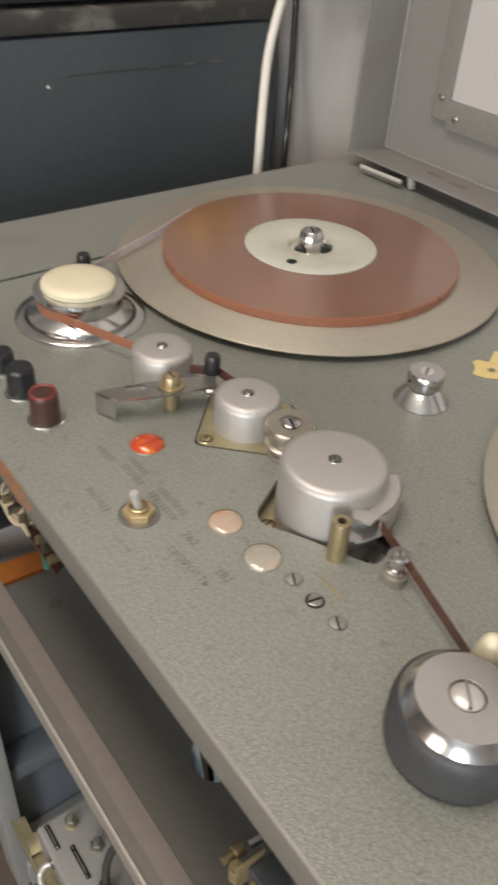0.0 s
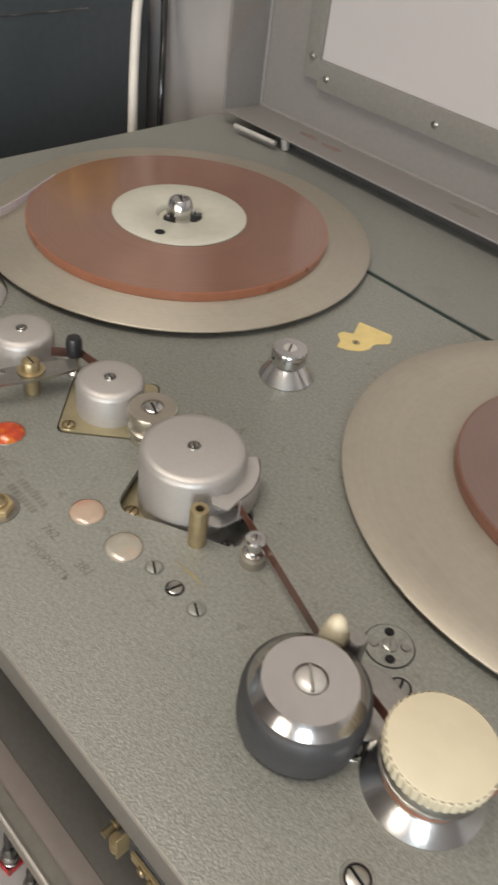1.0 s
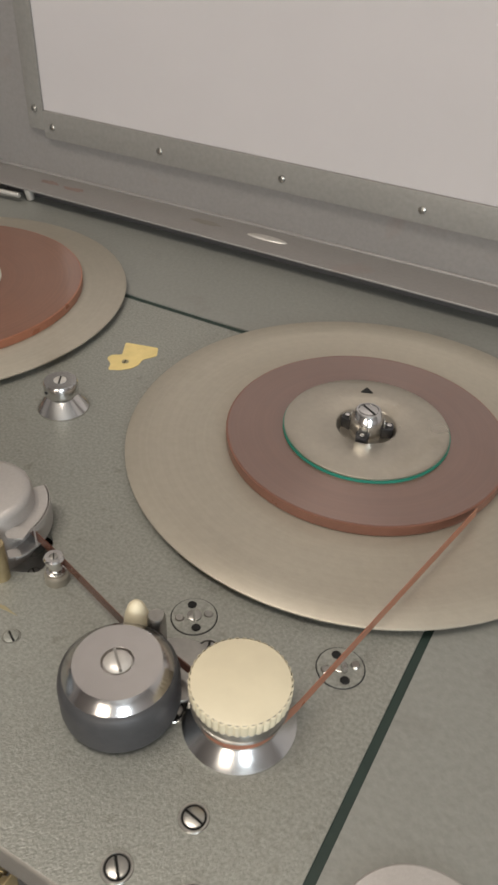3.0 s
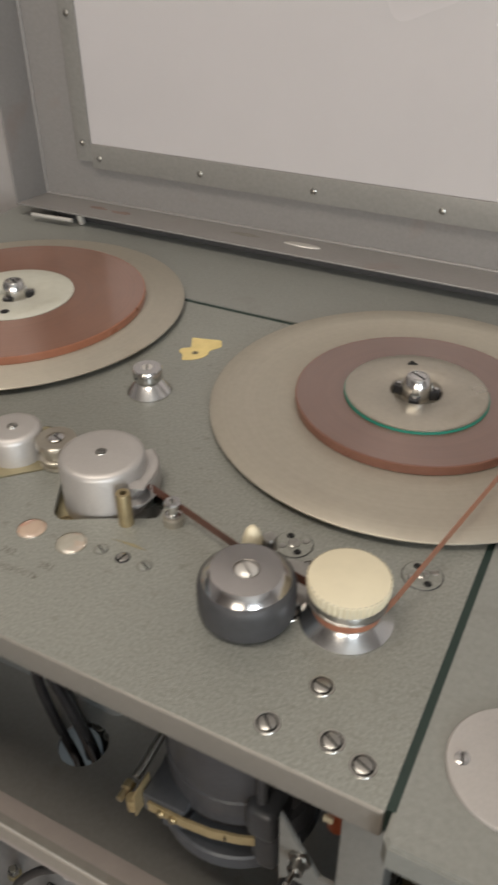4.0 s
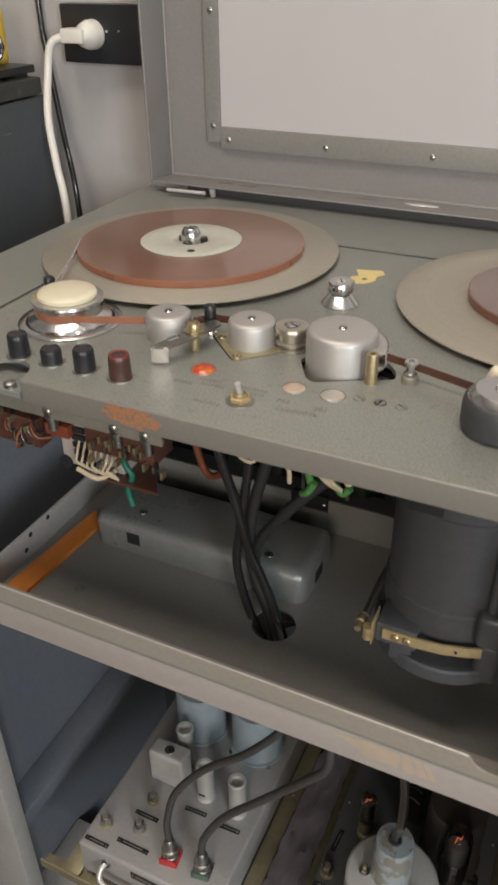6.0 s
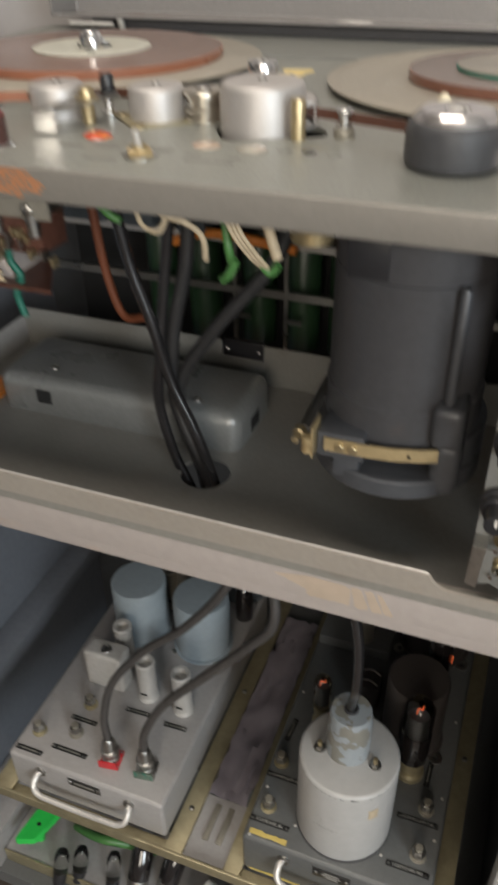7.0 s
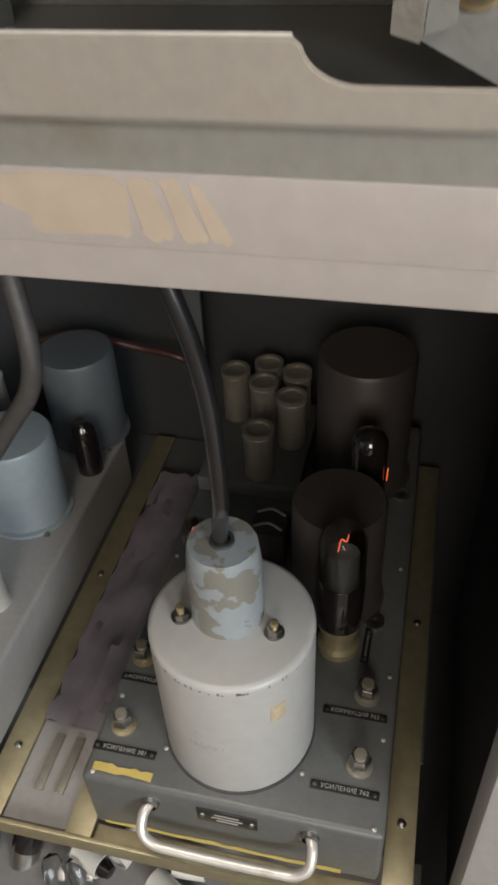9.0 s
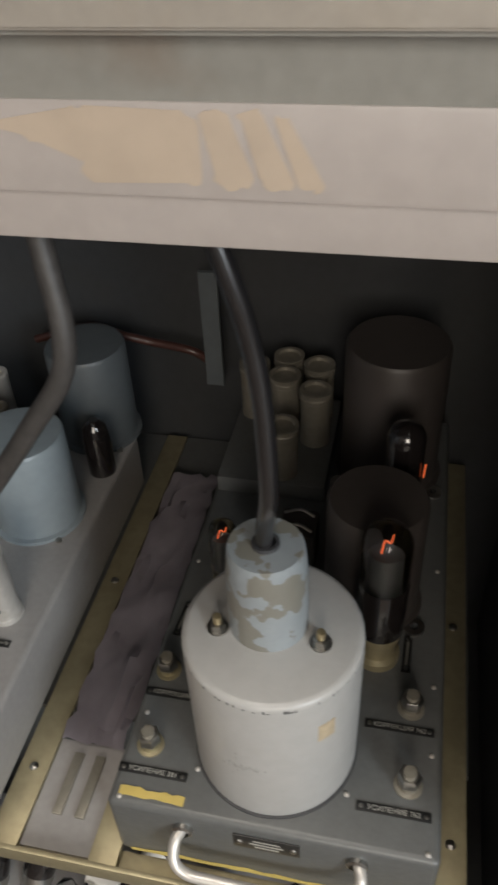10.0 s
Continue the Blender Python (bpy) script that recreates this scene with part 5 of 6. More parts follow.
# capacitor rack at the back
rk = thing("capacitor_rack", (-0.36, 0.30, 0.560), "dark rack of green painted capacitors behind the tray", "capacitor rack")
# black sheet added where only shade lies behind the capacitors
part("back_sheet", box(-0.20, 0.32, 0.080, 0.084, -0.02, 0.26), HOLLOW_SHADE, rk)
for x, w in ((-0.016, 0.0180), (0.046, 0.0180), (0.094, 0.0180), (0.140, 0.0180), (-0.066, 0.016)):
    part("capacitor", lathe([(0, 0.02), (w, 0.02), (w, 0.128), (w * 0.9, 0.132), (w * 0.88, 0.130), (0, 0.130)], 28, (x, 0.035, 0)), GREEN_CAN, rk, "green painted capacitor can")
part("cross_bar", box(-0.20, 0.32, -0.006, -0.002, 0.088, 0.096), STEEL, rk)
part("cross_bar", box(-0.20, 0.32, -0.006, -0.002, 0.140, 0.147), CABINET_OUT, rk)
for x in (0.032, 0.086, 0.150):
    part("upright", box(x, x + 0.004, -0.0065, -0.0035, 0.030, 0.150), STEEL, rk)
    part("tab", box(x + 0.004, x + 0.018, -0.0065, -0.0045, 0.062, 0.067), STEEL, rk)
part("board", box(-0.010, 0.160, -0.006, 0.02, 0.160, 0.240), PCB, rk, "brown paxolin board")
part("loom", sweep([(-0.03, -0.01, 0.135), (0.01, -0.014, 0.150), (0.06, -0.01, 0.146), (0.10, -0.012, 0.142)], 0.005, 8, 4), ORANGE_STRIP, rk, "orange wire loom")
for x, w in ((-0.150, 0.05), (-0.085, 0.04), (-0.02, 0.03)):
    part("relay", box(x, x + w, -0.02, 0.03, 0.150, 0.235, 0.003), DARK_BLUE_METAL, rk, "dark blue relay can")

# ---- amplifier shelf ----
shf = thing("amplifier_shelf", (0, 0, 0.115), "yellow passivated steel shelf frame carrying two amplifiers", "shelf")
part("rear_sheet", box(-0.530, 0.000, 0.100, 0.425, -0.006, -0.002), CHASSIS_DARK, shf)
for x0, x1 in ((-0.3070, -0.2860), (-0.2370, -0.2180), (-0.0220, -0.0020), (-0.5300, -0.5050)):
    part("runner", box(x0, x1, -0.004, 0.42, 0.0, 0.0035, 0.0006), PASSIVATED, shf)
    for y in (0.05, 0.22):
        part("rivet", lathe(dome, 10, ((x0 + x1) / 2, y, 0.0034)), STEEL, shf)
fe = box(-0.560, 0.020, -0.0080, -0.0045, -0.006, 0.0100, 0.0008)
box(-0.560, 0.020, -0.0045, 0.010, -0.006, -0.003, bm=fe)
part("front_edge", fe, PASSIVATED, shf)
part("side_runner", box(-0.643, -0.604, 0.014, 0.40, 0.005, 0.034, 0.003), CABINET_SIDE, shf, "blue-grey enamelled side runner")
part("crossplate", box(-0.2855, -0.2375, 0.000, 0.075, -0.003, 0.0005), CHASSIS, shf)
for x in (-0.272, -0.256):
    part("slot", box(x, x + 0.007, 0.022, 0.066, 0.0006, 0.0030, 0.0008), ZINC, shf)
pp = bmesh.new()
rnd = random.Random(9)
grid = [[pp.verts.new((-0.284 + 0.0058 * i + rnd.uniform(-0.0015, 0.0015), 0.072 + 0.012 * j, 0.118 + rnd.uniform(0, 0.008))) for i in range(9)] for j in range(25)]
for j in range(24):
    for i in range(8):
        pp.faces.new((grid[j][i], grid[j][i + 1], grid[j + 1][i + 1], grid[j + 1][i]))
bmesh.ops.solidify(pp, geom=pp.faces[:], thickness=0.0006)
paper = thing("crumpled_paper", (0, 0, 0), "crumpled lilac-grey paper lying between the amplifiers", "paper")
part("sheet", pp, PAPER_LILAC, paper)


def name_plate(parent, x0, x1, y, z, text="", h=0.0058, turn=0):
    w = x1 - x0
    pl = part("name_plate", box(-w / 2, w / 2, -h / 2, h / 2, 0, 0.0008, 0.0002), PLATE_BLACK, parent, "black name plate with pale letters" if text else "black name plate")
    pl.matrix_basis = pose((x0 + x1) / 2, y, z, 0, 0, turn)
    for s in (-1, 1):
        part("rivet", lathe([(0.0014, 0.0008), (0.0012, 0.0015), (0, 0.0017)], 10, (s * (w / 2 - 0.0028), 0, 0)), STEEL, pl)
    if text:
        letters(text, h * 0.72, LETTER, pl, pose(0, 0, 0.0009), 0.00008)
    else:
        part("lettering", box(-w * 0.32, w * 0.32, -h * 0.13, h * 0.13, 0.0008, 0.0010), ENGRAVED, pl)
    return pl


def terminal_nut(parent, x, y, z, mat=None):
    t = part("adjuster", lathe([(0.0085, 0), (0.0085, 0.0012), (0.0062, 0.0016), (0.0062, 0.0062)], 24, (x, y, z)), mat or PASSIVATED, parent, "slotted adjuster in a locking nut")
    part("nut", lathe([(0.0070, 0.006), (0.0070, 0.0125), (0.0062, 0.0135), (0.0040, 0.0135)], 6, (x, y, z)), STEEL, t)
    part("spindle", lathe([(0.0040, 0.013), (0.0040, 0.0165), (0, 0.0168)], 16, (x, y, z)), ZINC, t)
    return t


def handle(parent, x0, x1, y, z, mat):
    pts = [(x0, y, z), (x0 - 0.003, y - 0.008, z - 0.002), (x0 - 0.002, y - 0.016, z - 0.010), (x0 + 0.006, y - 0.0195, z - 0.015), (x0 + 0.018, y - 0.020, z - 0.016),
           ((x0 + x1) / 2, y - 0.020, z - 0.017), (x1 - 0.018, y - 0.020, z - 0.016), (x1 - 0.006, y - 0.0195, z - 0.015), (x1 + 0.002, y - 0.016, z - 0.010), (x1 + 0.003, y - 0.008, z - 0.002), (x1, y, z)]
    h = part("handle", sweep(pts, 0.0034, 14, 5), mat, parent, "bent bright metal carrying handle")
    for x in (x0, x1):
        part("boss", lathe([(0.0062, 0), (0.0062, 0.004), (0.0045, 0.005)], 16, (x, y + 0.001, z), axis=face_out), STEEL, h)


def valve_can(parent, x, y, z, r, h, mat):
    c = part("valve_shield", lathe([(r * 1.12, 0), (r * 1.12, 0.003), (r, 0.004), (r, h - 0.006), (r * 1.05, h - 0.005), (r * 1.05, h - 0.001), (r * 0.92, h), (r * 0.62, h - 0.001), (r * 0.58, h - 0.006), (0, h - 0.008)], 28, (x, y, z)), mat, parent, "aluminium valve shield")
    part("slot", box(-0.004, 0.004, -0.0006, 0.0004, -0.0012, 0.0012), HOLLOW_SHADE, c)
    c.children[-1].matrix_basis = pose(x, y - r - 0.0002, z + 0.016)
    return c


# left amplifier
la = thing("amplifier", (0, 0, 0), "pale grey amplifier chassis with valve shields, cans and a handle", "amplifier", "amplifiers in the cabinet")
lb = box(-0.5035, -0.3085, 0.0080, 0.345, 0.1195, 0.1800, 0.0045, 3)
part("chassis", lb, CHASSIS, la)
TOP = 0.1800
handle(la, -0.4620, -0.3500, 0.0085, 0.1640, PALE_ALU)
fp = name_plate(la, -0.4265, -0.3860, 0, 0)
fp.matrix_basis = Matrix.Translation((-0.4060, 0.0080, 0.1655)) @ UPRIGHT @ Matrix.Diagonal((1, 2.2, 1, 1))
name_plate(la, -0.4985, -0.4650, 0.0185, TOP)
name_plate(la, -0.4600, -0.4155, 0.0325, TOP)
name_plate(la, -0.4590, -0.4260, 0.0740, TOP)
name_plate(la, -0.4030, -0.3730, 0.1060, TOP, turn=2)
name_plate(la, -0.3510, -0.3240, 0.1030, TOP, turn=2)
terminal_nut(la, -0.4840, 0.0440, TOP)
terminal_nut(la, -0.4420, 0.0560, TOP, ZINC)
terminal_nut(la, -0.4460, 0.0960, TOP)
for x, y in ((-0.4430, 0.2300), (-0.3570, 0.2320), (-0.3446, 0.3468)):
    h = 0.0850 if y < 0.3 else 0.0950
    # the rear can takes the enamel with shade put into its colour
    part("transformer_can", lathe([(0.0385, 0), (0.0385, 0.0030), (0.0352, 0.0040), (0.0352, h - 0.0030), (0.0335, h), (0.030, h + 0.0004), (0, h + 0.0006)], 48, (x, y, TOP)), CAN_BLUE if y < 0.34 else CAN_SHADED, la, "pale blue-grey transformer can" if y < 0.34 else "blue-grey transformer can in a shade-darkened tone")
    for a in (225, 315):
        part("bolt", lathe([(0.0028, 0), (0.0028, 0.002), (0, 0.003)], 10, (x + 0.040 * math.cos(radians(a)), y + 0.040 * math.sin(radians(a)), TOP)), STEEL, la)
for x, y, h in ((-0.5002, 0.3287, 0.0550), (-0.4691, 0.3351, 0.0550), (-0.4410, 0.3474, 0.0550), (-0.4620, 0.3080, 0.0500), (-0.4355, 0.1690, 0.0670), (-0.3860, 0.1320, 0.0640), (-0.3385, 0.1290, 0.0660)):
    valve_can(la, x, y, TOP, 0.0112, h, PALE_ALU)
bxc = box(-0.4665, -0.4150, 0.1230, 0.1500, TOP, TOP + 0.0590, 0.006, 4)
part("coil_can", bxc, PALE_ALU, la, "dull aluminium rectangular coil can")
slot_screw(la, -0.4400, 0.1360, TOP + 0.0590, 0.0045, 20, STEEL, True)
for x, y, mat in ((-0.3870, 0.0400, RED_PAINT), (-0.3440, 0.0420, GREEN_PATINA)):
    c = part("connector", box(-0.0115, 0.0115, -0.0115, 0.0115, 0.0, 0.0030, 0.0006), mat if mat is RED_PAINT else STEEL, la, "square plug connector" + (" with red paint" if mat is RED_PAINT else ""))
    c.matrix_basis = pose(x, y, TOP, 0, 0, 8)
    part("socket", lathe([(0.0100, 0.003), (0.0100, 0.010), (0.0088, 0.011), (0.0088, 0.016), (0.0100, 0.017), (0.0100, 0.022), (0.0080, 0.023), (0.0074, 0.034), (0.0062, 0.038), (0.0048, 0.040)], 28), STEEL, c)
    part("red_face" if mat is RED_PAINT else "green_edge", box(-0.0108, 0.0108, -0.0120, -0.0100, 0.0004, 0.0110, 0.0004), mat, c)
    for sx in (-1, 1):
        for sy in (-1, 1):
            part("screw", lathe([(0.0016, 0.003), (0.0014, 0.004), (0, 0.0043)], 8, (sx * 0.0092, sy * 0.0092, 0)), STEEL, c)
for i, (x, y) in enumerate(((-0.4700, 0.2800), (-0.4460, 0.2840), (-0.4230, 0.2780), (-0.4070, 0.2860))):
    valve_can(la, x, y, TOP, 0.0100, 0.0650 if i < 4 else 0.05, ZINC)
part("dark_valve", lathe([(0.0120, 0), (0.0120, 0.034), (0.0100, 0.050), (0.0040, 0.056), (0, 0.056)], 24, (-0.3230, 0.2920, TOP)), SMOKED, la, "dark silvered valve")
cable("signal_cable", [(-0.3870, 0.0400, 0.2170), (-0.3900, 0.0450, 0.2500), (-0.3790, 0.0540, 0.3000), (-0.3400, 0.0590, 0.3600), (-0.2890, 0.0600, 0.4160), (-0.2480, 0.0640, 0.4790), (-0.2380, 0.080, 0.5250), (-0.245, 0.095, 0.565)], 0.0045, GREY_CABLE, "dusty black cable rising from the red connector")
cable("signal_cable", [(-0.3440, 0.0420, 0.2170), (-0.3390, 0.0420, 0.2520), (-0.3110, 0.0410, 0.3130), (-0.2640, 0.0400, 0.3780), (-0.2180, 0.0390, 0.4400), (-0.1960, 0.0400, 0.4750), (-0.1990, 0.0480, 0.5150), (-0.210, 0.060, 0.565)], 0.0046, GREY_CABLE, "dusty black cable looping up from the grey connector")

# right amplifier
ra = thing("amplifier", (0, 0, 0), "slate grey amplifier chassis with a big pale can and a handle", "amplifier", "amplifiers in the cabinet")
part("chassis", box(-0.2180, -0.0240, 0.0090, 0.405, 0.1195, 0.1820, 0.0045, 3), CHASSIS_DARK, ra)
TOP = 0.1820
handle(ra, -0.1720, -0.0690, 0.0095, 0.1660, PALE_ALU)
fp = part("name_plate", box(-0.0195, 0.0195, -0.0075, 0.0075, 0, 0.0010, 0.0003), PLATE_BLACK, ra, "dark data plate with unreadable lines")
fp.matrix_basis = Matrix.Translation((-0.1215, 0.0090, 0.1660)) @ UPRIGHT
for s in (-1, 1):
    part("rivet", lathe([(0.0020, 0.001), (0.0016, 0.002), (0, 0.0023)], 10, (s * 0.0160, 0, 0)), STEEL, fp)
for v, w in ((0.003, 0.008), (-0.0005, 0.010), (-0.004, 0.007)):
    part("lettering", box(-w, w, v - 0.0006, v + 0.0006, 0.0010, 0.0012), LETTER, fp)
name_plate(ra, -0.2180 + 0.001, -0.1740, 0.0312, TOP, "УСИЛЕНИЕ 381")
name_plate(ra, -0.2175 + 0.001, -0.1740, 0.0845, TOP, "КОРРЕКЦИЯ 381")
name_plate(ra, -0.0728, -0.0298, 0.0339, TOP, "УСИЛЕНИЕ 762")
name_plate(ra, -0.0727, -0.0298, 0.0870, TOP, "КОРРЕКЦИЯ 762")
name_plate(ra, -0.0645, -0.0345, 0.1430, TOP, turn=88)
name_plate(ra, -0.2230, -0.1930, 0.1450, TOP, turn=85)
terminal_nut(ra, -0.2020, 0.0480, TOP)
terminal_nut(ra, -0.2060, 0.1020, TOP)
terminal_nut(ra, -0.0440, 0.0510, TOP, ZINC)
terminal_nut(ra, -0.0448, 0.1020, TOP, ZINC)
rt = random.Random(21)
tape_line = [(-0.2120 + 0.004 * i, 0.0146 + rt.uniform(-0.0008, 0.0008)) for i in range(11)] + [(-0.1720 - 0.004 * i, 0.0202 + rt.uniform(-0.0012, 0.0006)) for i in range(11)]
part("masking_tape", prism(tape_line, TOP + 0.0002, TOP + 0.0006), YELLOW_TAPE, ra, "torn strip of yellow masking tape")
tl = [(-0.2100 + 0.0085 * i, 0.1215 + rt.uniform(0.0, 0.0012)) for i in range(20)]
part("yellow_stripe", upright(tl + [(x, z + 0.0042 + rt.uniform(-0.0016, 0.0010)) for x, z in tl[::-1]], 0.0084, 0.0088), YELLOW_TAPE, ra, "worn yellow stripe along the chassis foot")
part("capacitor_block", box(-0.2150, -0.1240, 0.2800, 0.4020, TOP, TOP + 0.0160, 0.002), CHASSIS_DARK, ra)
CX, CY = -0.1255, 0.0665
for x, y in ((-0.2110, 0.0135), (-0.0310, 0.0135), (-0.1690, 0.0380), (-0.0790, 0.0390), (-0.0310, 0.0720), (-0.2110, 0.0690), (-0.0310, 0.1200), (-0.0960, 0.1300), (-0.1780, 0.1250), (-0.2110, 0.2000), (-0.0310, 0.2200)):
    part("screw", lathe([(0.0016, 0), (0.0015, 0.0007), (0.0009, 0.0011), (0, 0.0012)], 12, (x, y, TOP)), PALE_ALU, ra)
# dark ring that stands in for the thin shadow at the can's foot
part("gasket", lathe([(0.0500, 0), (0.0500, 0.0014), (0.047, 0.0018)], 64, (CX, CY, TOP)), BLACK_RUBBER, ra)
can = part("transformer_can", lathe([(0.0485, 0.0010), (0.0490, 0.004), (0.0490, 0.1085), (0.0487, 0.1115), (0.0473, 0.1130), (0.045, 0.1134), (0, 0.1140)], 72, (CX, CY, TOP)), CAN_WHITE, ra, "big pale grey transformer can")
part("label_patch", ribbon(arc(CX, CY, 0.0492, -52, -40, 8), TOP + 0.074, TOP + 0.088, 0.0002), CREAM_WIRE, can)
scr, rs = bmesh.new(), random.Random(9)
for i in range(26):
    a, z0 = rs.gauss(-102, 9), rs.gauss(0.050, 0.004)
    ribbon(arc(CX, CY, 0.0491, a, a + rs.uniform(0.3, 1.3), 3), TOP + z0, TOP + z0 + rs.uniform(0.0006, 0.0030), 0.0001, scr)
tagged(part("scuff", scr, CHASSIS, can, "small grey scuffs"), kind="stuff")
chips = bmesh.new()
for i in range(40):
    a = rs.uniform(-180, 0)
    ribbon(arc(CX, CY, 0.04895, a, a + rs.uniform(0.4, 2.2), 3), TOP + 0.1085, TOP + 0.1085 + rs.uniform(0.0005, 0.0022), 0.0001, chips)
tagged(part("edge_chip", chips, CHASSIS_DARK, can), kind="stuff")
for x, y in ((CX - 0.0285, 0.0605), (CX + 0.0265, 0.0600)):
    part("washer", lathe([(0.0060, 0.1138), (0.0060, 0.1146), (0, 0.1146)], 20, (x, y, TOP)), STEEL, can)
    part("nut", lathe([(0.0044, 0.1146), (0.0044, 0.1180), (0.0030, 0.1184)], 6, (x, y, TOP)), STEEL, can)
    part("stud", lathe([(0.0024, 0.118), (0.0024, 0.1235), (0, 0.1240)], 12, (x, y, TOP)), BRASS, can)
cap = part("cable_cap", lathe([(0.0212, 0.1136), (0.0210, 0.155), (0.0196, 0.1700), (0.0188, 0.1722), (0.0070, 0.1726), (0.0066, 0.1700)], 48, (CX - 0.0030, CY + 0.0040, TOP)), CAP_WORN, ra, "chipped blue-grey cable cap with bare metal patches")
part("grommet", lathe([(0.0072, 0.1724), (0.0068, 0.1745), (0.0050, 0.1745)], 24, (CX - 0.0030, CY + 0.0040, TOP)), BLACK_RUBBER, cap)
cable("screened_cable", [(CX - 0.003, CY + 0.004, 0.340), (CX - 0.003, CY + 0.002, 0.3650), (-0.1240, 0.0610, 0.3980), (-0.1250, 0.0600, 0.4470), (-0.1300, 0.0600, 0.4820), (-0.1400, 0.0620, 0.5150), (-0.158, 0.070, 0.565)], 0.0045, BLACK_CABLE, "shiny black cable curving up from the can's cap")


def glass_valve(parent, x, y, z, r, h, dark, glow=True):
    s = part("valve_socket", lathe([(r * 0.95, 0), (r * 0.95, 0.006), (r * 0.75, 0.008), (r * 0.75, 0.022), (r * 0.9, 0.024), (r * 0.9, 0.034), (0, 0.034)], 24, (x, y, z)), PASSIVATED, parent, "valve socket")
    if 0 < dark < 1:
        part("sleeve", lathe([(r, 0.032), (r, 0.032 + (h - 0.032) * dark), (r * 0.96, 0.033 + (h - 0.032) * dark)], 28, (x, y, z)), SMOKED, s)
    part("bulb", lathe([(r * 0.9, 0.030), (r * 0.97, 0.040), (r * 0.97, h - r * 0.7), (r * 0.75, h - r * 0.25), (r * 0.35, h), (0, h + 0.002)], 28, (x, y, z)), GLASS if dark < 1 else SMOKED, s, "glass valve bulb")
    if dark < 1:
        part("electrode", lathe([(0, 0.036), (r * 0.4, 0.036), (r * 0.4, h - r * 1.3), (0, h - r * 1.3)], 16, (x, y, z)), CHASSIS_DARK, s)
        if glow:
            part("filament", sweep([(x - 0.002, y - 0.001, z + h - r * 1.2), (x - 0.001, y, z + h - r * 0.75), (x + 0.0012, y, z + h - r * 0.85), (x + 0.0024, y, z + h - r * 0.45)], 0.00028, 6, 3), FILAMENT, s)
    return s


glass_valve(ra, -0.0700, 0.1400, TOP, 0.0160, 0.1230, 0.48)
glass_valve(ra, -0.1800, 0.1680, TOP, 0.0105, 0.0800, 0.0)
glass_valve(ra, -0.0640, 0.2450, TOP, 0.0140, 0.1180, 1.0)
part("filament", sweep([(-0.0495, 0.2400, TOP + 0.075), (-0.0490, 0.2395, TOP + 0.088)], 0.0004, 6, 2), FILAMENT, ra, "faint red valve glow")
for x, y, r, h in ((-0.0785, 0.1880, 0.0335, 0.1000), (-0.0760, 0.3330, 0.0405, 0.1280)):
    c = part("transformer_can", lathe([(r * 1.1, 0), (r * 1.1, 0.002), (r, 0.003), (r, h - 0.003), (r * 0.95, h), (0, h + 0.0005)], 56, (x, y, TOP)), CAN_GREY, ra, "grey-brown transformer can")
    for a in (215, 325):
        part("lug", lathe([(0.0075, 0), (0.0075, 0.0022), (0.003, 0.0024)], 16, (x + r * 1.18 * math.cos(radians(a)), y + r * 1.18 * math.sin(radians(a)), TOP)), STEEL, c)
for x, y, h in ((-0.1995, 0.3735, 0.0700), (-0.1700, 0.3595, 0.0700), (-0.1425, 0.3790, 0.0700), (-0.1410, 0.3415, 0.0700), (-0.1615, 0.2960, 0.0660), (-0.1710, 0.3890, 0.0700)):
    r = 0.0128
    part("capacitor", lathe([(r, 0.016), (r, h - 0.009), (r * 1.07, h - 0.008), (r * 1.07, h - 0.005), (r, h - 0.004), (r * 1.06, h - 0.003), (r * 1.06, h), (r * 0.80, h), (r * 0.77, h - 0.003), (0, h - 0.003)], 28, (x, y, TOP)), ZINC, ra, "tall plated capacitor can")
part("coil_can", box(-0.1500, -0.1220, 0.2050, 0.2350, TOP, TOP + 0.0350, 0.003), CAN_GREY, ra)
for y in (0.212, 0.228):
    part("clip", sweep([(-0.1480, y, TOP + 0.036), (-0.1360, y + 0.002, TOP + 0.039), (-0.1250, y - 0.001, TOP + 0.036)], 0.0012, 6, 3), STEEL, ra)
part("back_bracket", box(-0.2480, -0.2320, 0.385, 0.389, 0.10, 0.215), CAN_SHADED, shf)
cable("red_brown_wire", [(-0.420, 0.400, 0.240), (-0.360, 0.395, 0.262), (-0.325, 0.390, 0.258), (-0.300, 0.395, 0.250), (-0.262, 0.392, 0.246), (-0.245, 0.398, 0.230)], 0.0040, MAROON, "brown wire along the cabinet's back", "wire")

# ---- things stored at the bottom ----
BZ = -0.130


def spare_valve(at, r, h, turn, tilt, mat, label):
    ob = thing("spare_valve", at, label, "valve", "spare valves at the bottom")
    ob.matrix_world = pose(*at, tilt, 0, turn)
    part("bulb", lathe([(0, 0), (r * 0.9, 0.002), (r, 0.008), (r, h - r), (r * 0.7, h - r * 0.3), (0, h)], 20), mat, ob)
    part("base", lathe([(0, -0.012), (r * 0.85, -0.012), (r * 0.95, 0.0), (r * 0.95, 0.006), (0, 0.006)], 20), BLACK_PLASTIC if mat is not SMOKED else STEEL, ob)
    for k in range(5):
        a = 2 * math.pi * k / 5
        part("pin", lathe([(0.0008, -0.020), (0.0008, -0.012)], 6, (r * 0.55 * math.cos(a), r * 0.55 * math.sin(a), 0)), STEEL, ob)


